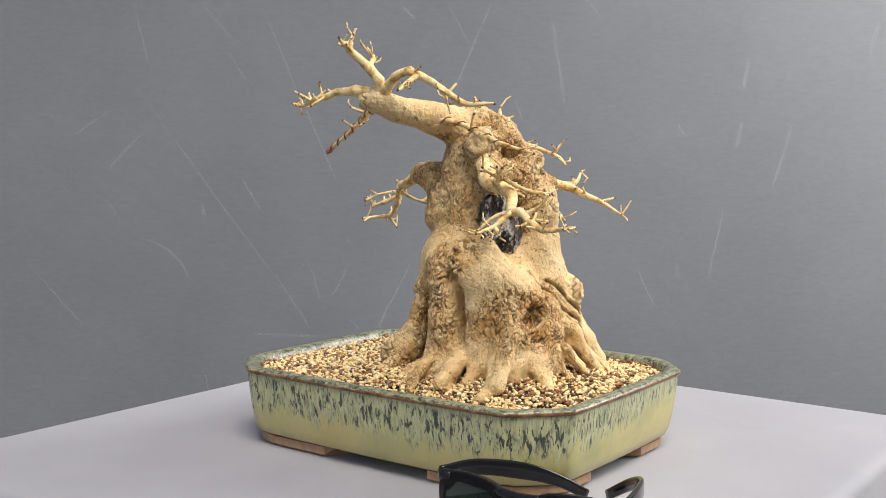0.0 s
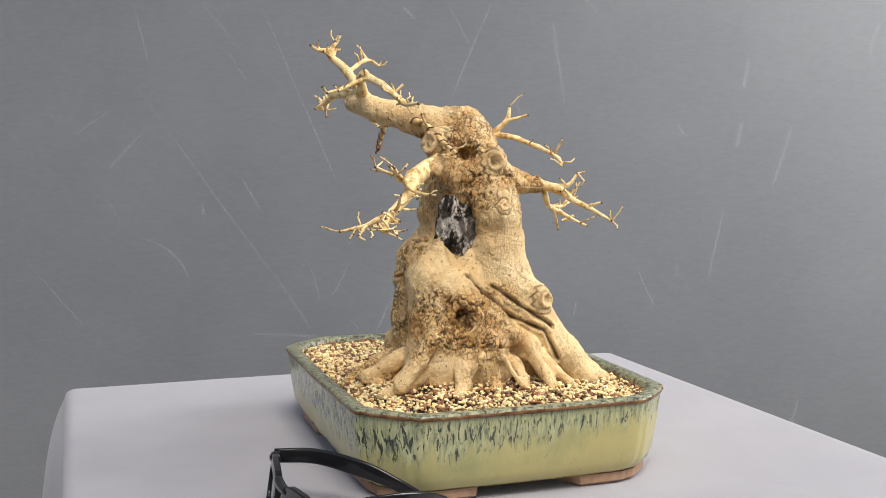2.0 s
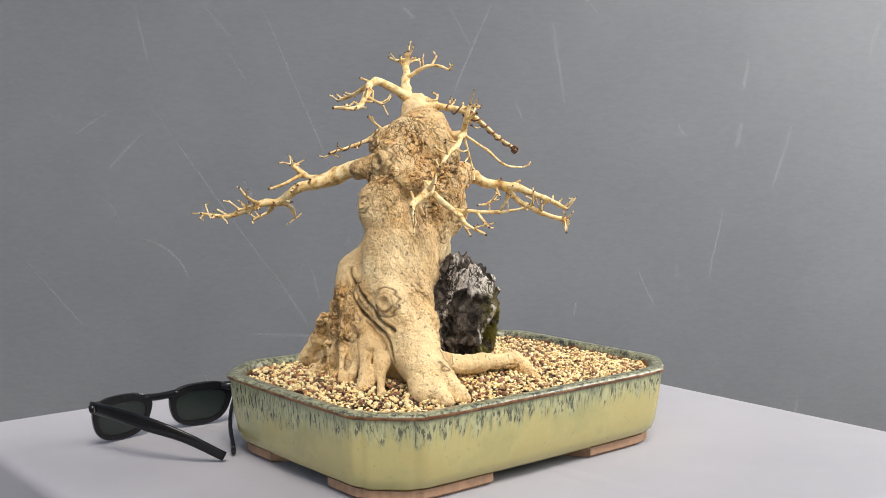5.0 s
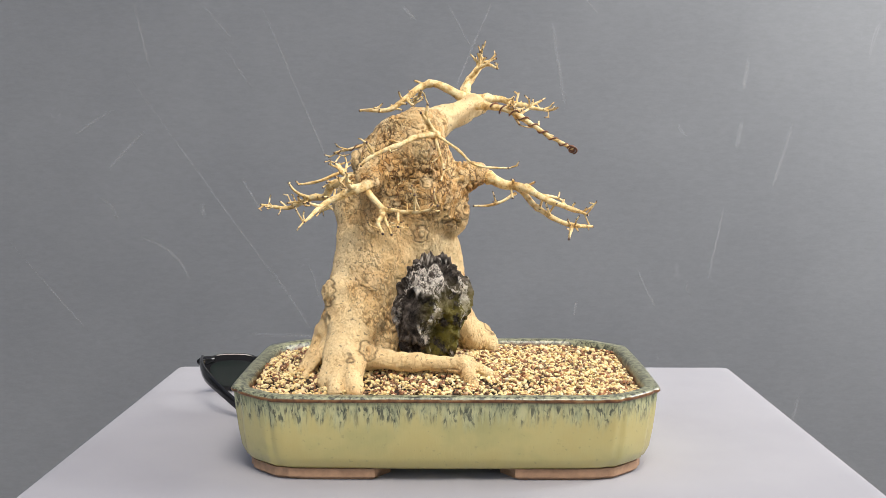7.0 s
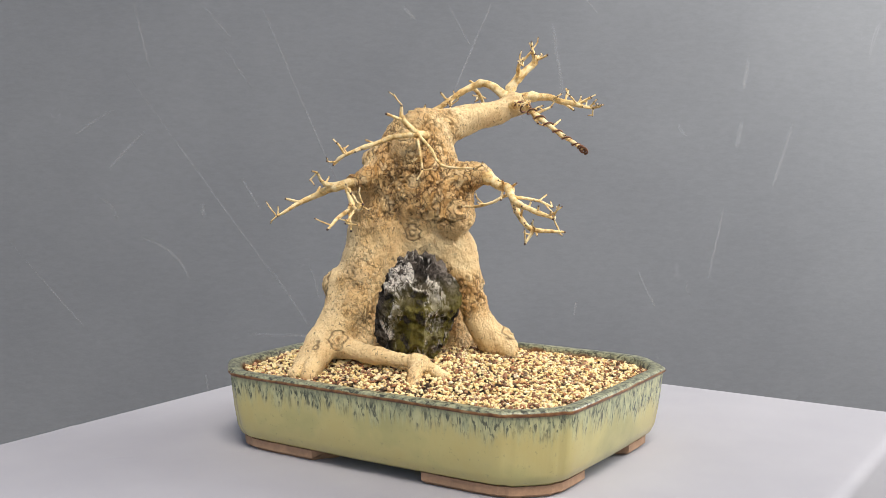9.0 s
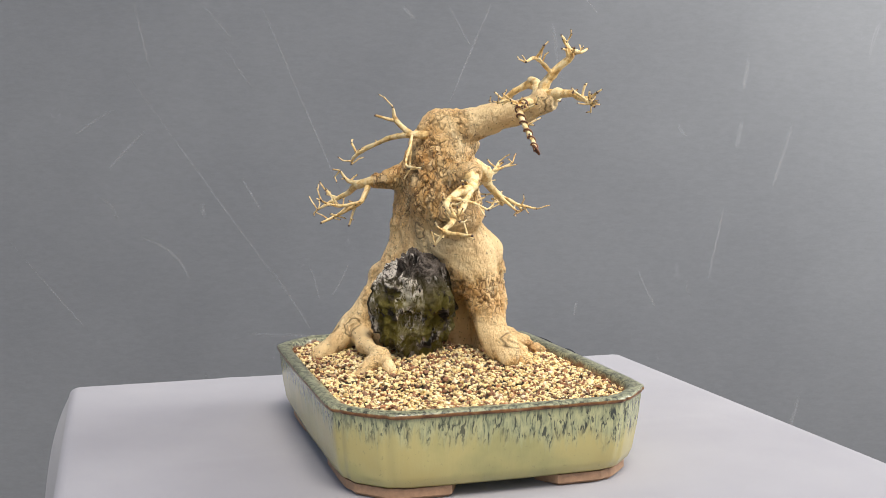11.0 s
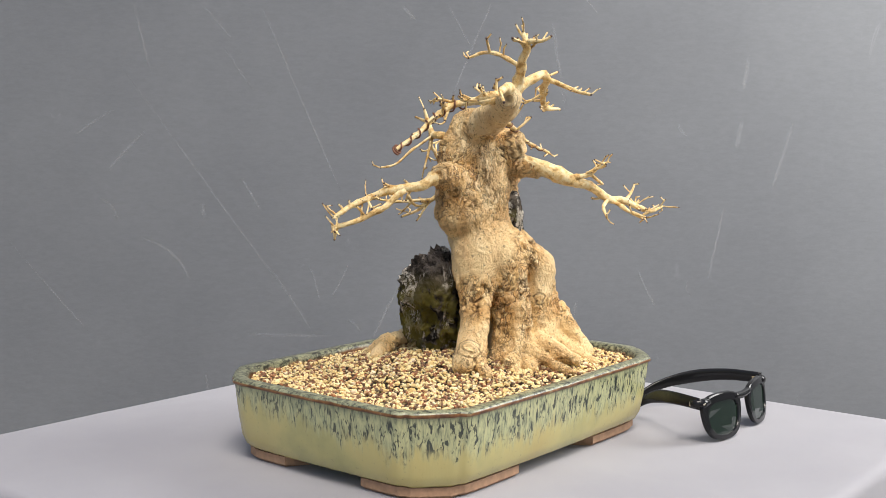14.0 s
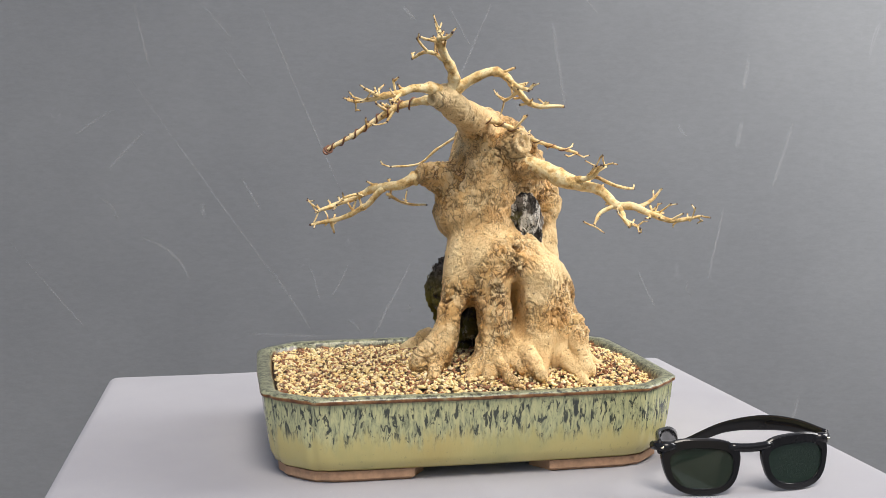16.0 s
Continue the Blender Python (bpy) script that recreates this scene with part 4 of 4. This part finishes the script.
    # long low branch
    build_branch(tree, rng, [
        [(0.058, -0.028, 0.262, 0.0105), (0.070, -0.046, 0.256, 0.0090), (0.088, -0.064, 0.247, 0.0092), (0.106, -0.071, 0.241, 0.0070), (0.121, -0.078, 0.236, 0.0060), (0.128, -0.090, 0.226, 0.0052), (0.146, -0.101, 0.222, 0.0042), (0.168, -0.113, 0.212, 0.0028), (0.197, -0.113, 0.216, 0.0014)],
        [(0.096, -0.070, 0.246, 0.0040), (0.108, -0.082, 0.250, 0.0030), (0.117, -0.089, 0.259, 0.0015)],
        [(0.106, -0.080, 0.250, 0.0022), (0.106, -0.102, 0.259, 0.0014)],
        [(0.112, -0.080, 0.249, 0.0024), (0.136, -0.078, 0.240, 0.0020), (0.152, -0.070, 0.238, 0.0013)],
        [(0.144, -0.100, 0.223, 0.0028), (0.158, -0.098, 0.230, 0.0020), (0.166, -0.098, 0.239, 0.0013)],
        [(0.128, -0.090, 0.226, 0.0026), (0.112, -0.096, 0.218, 0.0020), (0.103, -0.105, 0.208, 0.0014)],
        [(0.130, -0.092, 0.225, 0.0030), (0.127, -0.114, 0.214, 0.0024), (0.1235, -0.136, 0.209, 0.0014)],
        [(0.127, -0.114, 0.214, 0.0020), (0.138, -0.124, 0.206, 0.0013)],
        [(0.150, -0.104, 0.220, 0.0022), (0.168, -0.100, 0.218, 0.0013)]], 24)
    # left branch
    build_branch(tree, rng, [
        [(-0.020, -0.010, 0.250, 0.0095), (-0.036, -0.008, 0.246, 0.0075), (-0.052, -0.003, 0.240, 0.0062), (-0.066, 0.008, 0.238, 0.0050), (-0.080, 0.026, 0.232, 0.0038), (-0.094, 0.034, 0.224, 0.0032), (-0.112, 0.031, 0.218, 0.0026), (-0.123, 0.031, 0.214, 0.0014)],
        [(-0.062, 0.002, 0.237, 0.0045), (-0.074, 0.012, 0.224, 0.0036), (-0.090, 0.028, 0.212, 0.0032), (-0.110, 0.040, 0.205, 0.0026), (-0.129, 0.022, 0.203, 0.0014)],
        [(-0.108, 0.040, 0.205, 0.0020), (-0.104, 0.048, 0.193, 0.0014)],
        [(-0.080, 0.026, 0.232, 0.0022), (-0.098, 0.012, 0.228, 0.0016), (-0.106, 0.000, 0.222, 0.0012)],
        [(-0.060, 0.000, 0.232, 0.0022), (-0.038, 0.010, 0.222, 0.0016), (-0.020, 0.014, 0.221, 0.0012)]], 15)
    # back-right branch
    build_branch(tree, rng, [
        [(0.072, 0.040, 0.243, 0.0085), (0.074, 0.058, 0.241, 0.0070), (0.082, 0.068, 0.238, 0.0052), (0.104, 0.077, 0.228, 0.0036), (0.114, 0.090, 0.220, 0.0026), (0.123, 0.102, 0.212, 0.0013)],
        [(0.078, 0.064, 0.240, 0.0040), (0.086, 0.078, 0.242, 0.0028), (0.088, 0.086, 0.252, 0.0014)],
        [(0.110, 0.084, 0.224, 0.0022), (0.120, 0.094, 0.228, 0.0013)],
        [(0.072, 0.062, 0.236, 0.0040), (0.058, 0.074, 0.222, 0.0030), (0.060, 0.094, 0.210, 0.0022), (0.056, 0.112, 0.203, 0.0013)],
        [(0.058, 0.074, 0.222, 0.0024), (0.036, 0.094, 0.220, 0.0020), (0.022, 0.108, 0.222, 0.0016), (0.0105, 0.120, 0.227, 0.0012)],
        [(0.030, 0.100, 0.221, 0.0016), (0.030, 0.112, 0.236, 0.0012)],
        [(0.044, 0.086, 0.221, 0.0018), (0.044, 0.102, 0.208, 0.0012)],
        [(0.060, 0.076, 0.221, 0.0020), (0.050, 0.086, 0.200, 0.0013)]], 14)


def build_rock():
    bm = bmesh.new()
    bmesh.ops.create_icosphere(bm, subdivisions=6, radius=1)
    for v in bm.verts:
        p = v.co.copy()
        top = max(0.0, p.z)
        q = Vector((p.x * 0.032 * (1 - 0.20 * top), p.y * 0.037 * (1 - 0.25 * top), p.z * 0.049))
        w = Vector((q.x, q.y, q.z * 0.5))
        f = 1 + 0.22 * noise.noise(q * 32 + Vector((3, 1, 2))) + 0.42 * (0.32 - abs(noise.noise(w * 62))) + 0.22 * (0.3 - abs(noise.noise(q * 150))) + 0.09 * (0.3 - abs(noise.noise(q * 340)))
        v.co = q * f
    ob = part("rock", bm, ROCK)
    turning(ob, "dark craggy stone with pale veins and moss, clasped by roots", "rock", at=(0.019, 0.030, 0.130))
    bm = bmesh.new()
    bmesh.ops.create_icosphere(bm, subdivisions=5, radius=1)
    for v in bm.verts:
        q = Vector((v.co.x * 0.022, v.co.y * 0.022, v.co.z * 0.034))
        v.co = q * (1 + 0.20 * noise.noise(q * 40 + Vector((7, 1, 2))) + 0.30 * (0.4 - abs(noise.noise(q * 90))) + 0.16 * (0.3 - abs(noise.noise(q * 240))))
    ob = part("rock", bm, ROCK)
    turning(ob, "dark stone with white crust wedged in the trunk hollow", "rock", at=(0.060, -0.012, 0.200))


# ---- sunglasses ----
def build_glasses():
    g = empty("sunglasses")
    A, B = Vector((0.1285, -0.2015, 0)), Vector((0.2805, -0.1985, 0))
    mid = (A + B) / 2
    ang = math.atan2(B.y - A.y, B.x - A.x)
    place = (mid.x, mid.y, 0, 0, 0, math.degrees(ang))
    turning(g, "black acetate sunglasses with dark green lenses and open arms", "sunglasses", at=place)
    inv = (pose(*place)).inverted()
    half = (B - A).length / 2
    lean = 0.16

    def lens_loop(s, grow, n=96):
        """Rounded trapezium, flat along the brow; grow widens it, more so at the brow."""
        out = []
        for i in range(n):
            a = 2 * math.pi * i / n
            cx, cz = math.cos(a), math.sin(a)
            w, h, e = 0.0246, 0.0146, 2.8
            r = (abs(cx) ** e + abs(cz) ** e) ** (-1 / e)
            x = (w + grow * 0.85) * r * cx
            z = (h + grow * (1.10 if cz > 0 else 0.70)) * r * cz
            x *= 1 + 0.13 * (z / h)
            z += 0.02 * x * max(0.0, cz)
            out.append((s * (0.0405 + x), z + 0.0200))
        return out

    def put(x, z, y):
        curve = 0.010 * (x / half) ** 2
        return (x, y + curve + lean * (z - 0.02), z * 1.07)

    for s in (-1, 1):
        bm = bmesh.new()
        rows = []
        for grow, y in ((0.0, -0.0014), (0.0005, -0.0024), (0.0056, -0.0024), (0.0064, -0.0016), (0.0064, 0.0016), (0.0056, 0.0024), (0.0, 0.0018)):
            rows.append([bm.verts.new(put(x, max(0.0004, z), y)) for x, z in lens_loop(s, grow)])
        m = len(rows[0])
        for a, b in zip(rows, rows[1:] + rows[:1]):
            for k in range(m):
                bm.faces.new((a[k], a[(k + 1) % m], b[(k + 1) % m], b[k]))
        part("lens_rim", bm, BLACK, g, shade=False)
        bm = bmesh.new()
        lp = lens_loop(s, 0.0008)
        r0 = [bm.verts.new(put(x, max(0.001, z), -0.0008)) for x, z in lp]
        r1 = [bm.verts.new(put(x, max(0.001, z), 0.0008)) for x, z in lp]
        bm.faces.new(r0)
        bm.faces.new(r1[::-1])
        for k in range(m):
            bm.faces.new((r0[k], r0[(k + 1) % m], r1[(k + 1) % m], r1[k]))
        part("lens", bm, LENS, g, "dark green lens", shade=False)
        # end piece with a small metal inlay
        bm = bmesh.new()
        tube(bm, [(*put(s * 0.060, 0.0364, 0.0006), 0.0036), (*put(s * 0.069, 0.0352, 0.0006), 0.0050), (*put(s * (half - 0.003), 0.0360, 0.003), 0.0040), (*put(s * (half - 0.001), 0.0352, 0.008), 0.0034)], 10)
        part("end_piece", bm, BLACK, g)
        bm = bmesh.new()
        x = s * 0.0705
        c = Vector(put(x, 0.0358, -0.0037))
        ring = [bm.verts.new(c + Vector((0.0030 * math.cos(a), -0.0002, 0.0011 * math.sin(a)))) for a in (2 * math.pi * i / 12 for i in range(12))]
        back = [bm.verts.new(v.co + Vector((0, 0.0012, 0))) for v in ring]
        bm.faces.new(ring)
        for k in range(12):
            bm.faces.new((ring[k], ring[(k + 1) % 12], back[(k + 1) % 12], back[k]))
        part("rivet", bm, METAL, g, "small silver inlay")
        # arm
        if s < 0:
            pth = [(0.1315, -0.190, 0.0380), (0.142, -0.160, 0.0375), (0.164, -0.130, 0.0310), (0.180, -0.106, 0.0210), (0.191, -0.080, 0.0050)]
        else:
            pth = [(0.2775, -0.186, 0.0385), (0.270, -0.150, 0.0385), (0.256, -0.117, 0.0335), (0.233, -0.089, 0.0230), (0.205, -0.071, 0.0050)]
        wid = [0.0056, 0.0061, 0.0066, 0.0048, 0.0042]
        line = spline([(*p, w) for p, w in zip(pth, wid)], 0.004)
        bm = bmesh.new()
        rows = []
        for i, p in enumerate(line):
            d = Vector((line[min(i + 1, len(line) - 1)] - line[max(i - 1, 0)])[:3]).normalized()
            side = d.cross(Vector((0, 0, 1))).normalized()
            up = side.cross(d).normalized()
            c = inv @ Vector(p[:3])
            rr = inv.to_3x3()
            loop = []
            for k in range(12):
                a = 2 * math.pi * k / 12
                u, v = math.copysign(abs(math.cos(a)) ** 0.5, math.cos(a)), math.copysign(abs(math.sin(a)) ** 0.5, math.sin(a))
                loop.append(bm.verts.new(c + rr @ (side * 0.0019 * u + up * float(p[3]) * v)))
            rows.append(loop)
        for a, b in zip(rows, rows[1:]):
            for k in range(12):
                bm.faces.new((a[k], a[(k + 1) % 12], b[(k + 1) % 12], b[k]))
        bm.faces.new(rows[0])
        bm.faces.new(rows[-1])
        part("arm", bm, BLACK, g)
        bm = bmesh.new()
        c = Vector(put(s * (half - 0.004), 0.0350, 0.006))
        box(bm, c - Vector((0.0025, 0.003, 0.0022)), c + Vector((0.0025, 0.004, 0.0022)))
        part("hinge", bm, METAL, g, "small metal hinge", shade=False)
    bm = bmesh.new()
    tube(bm, [(*put(x, z, 0), r) for x, z, r in ((-0.019, 0.0352, 0.0030), (-0.013, 0.0345, 0.0034), (-0.007, 0.0338, 0.0036), (0, 0.0336, 0.0036), (0.007, 0.0338, 0.0036), (0.013, 0.0345, 0.0034), (0.019, 0.0352, 0.0030))], 12)
    part("bridge", bm, BLACK, g)


build_setting()
build_table()
build_cloth()
build_pot()
build_soil()
build_tree()
build_rock()
build_glasses()

# the table's turn: seconds, degrees
TURN = ((0, -37), (0.5, -45.35), (1, -54.99), (1.5, -62.88), (2, -71.06), (2.5, -87.04), (3, -100.89), (3.5, -113.91), (4, -120.66), (5.25, -146.91), (6.5, -173.15), (7, -180.56), (7.5, -191.9), (8, -196.29), (8.5, -202.79), (9, -213.09), (10.25, -238.12), (11.5, -263.16), (12, -273.39), (12.5, -284.37), (13, -296.06), (13.5, -300.1), (14, -309.62), (14.5, -319.52), (15, -330.84), (15.5, -340.65), (16, -349.42))


def motions():
    for ob, at in TURNING:
        walk(ob, [(t, pose(0, 0, TABLE_Z, 0, 0, a) @ pose(*at)) for t, a in TURN])


motions()
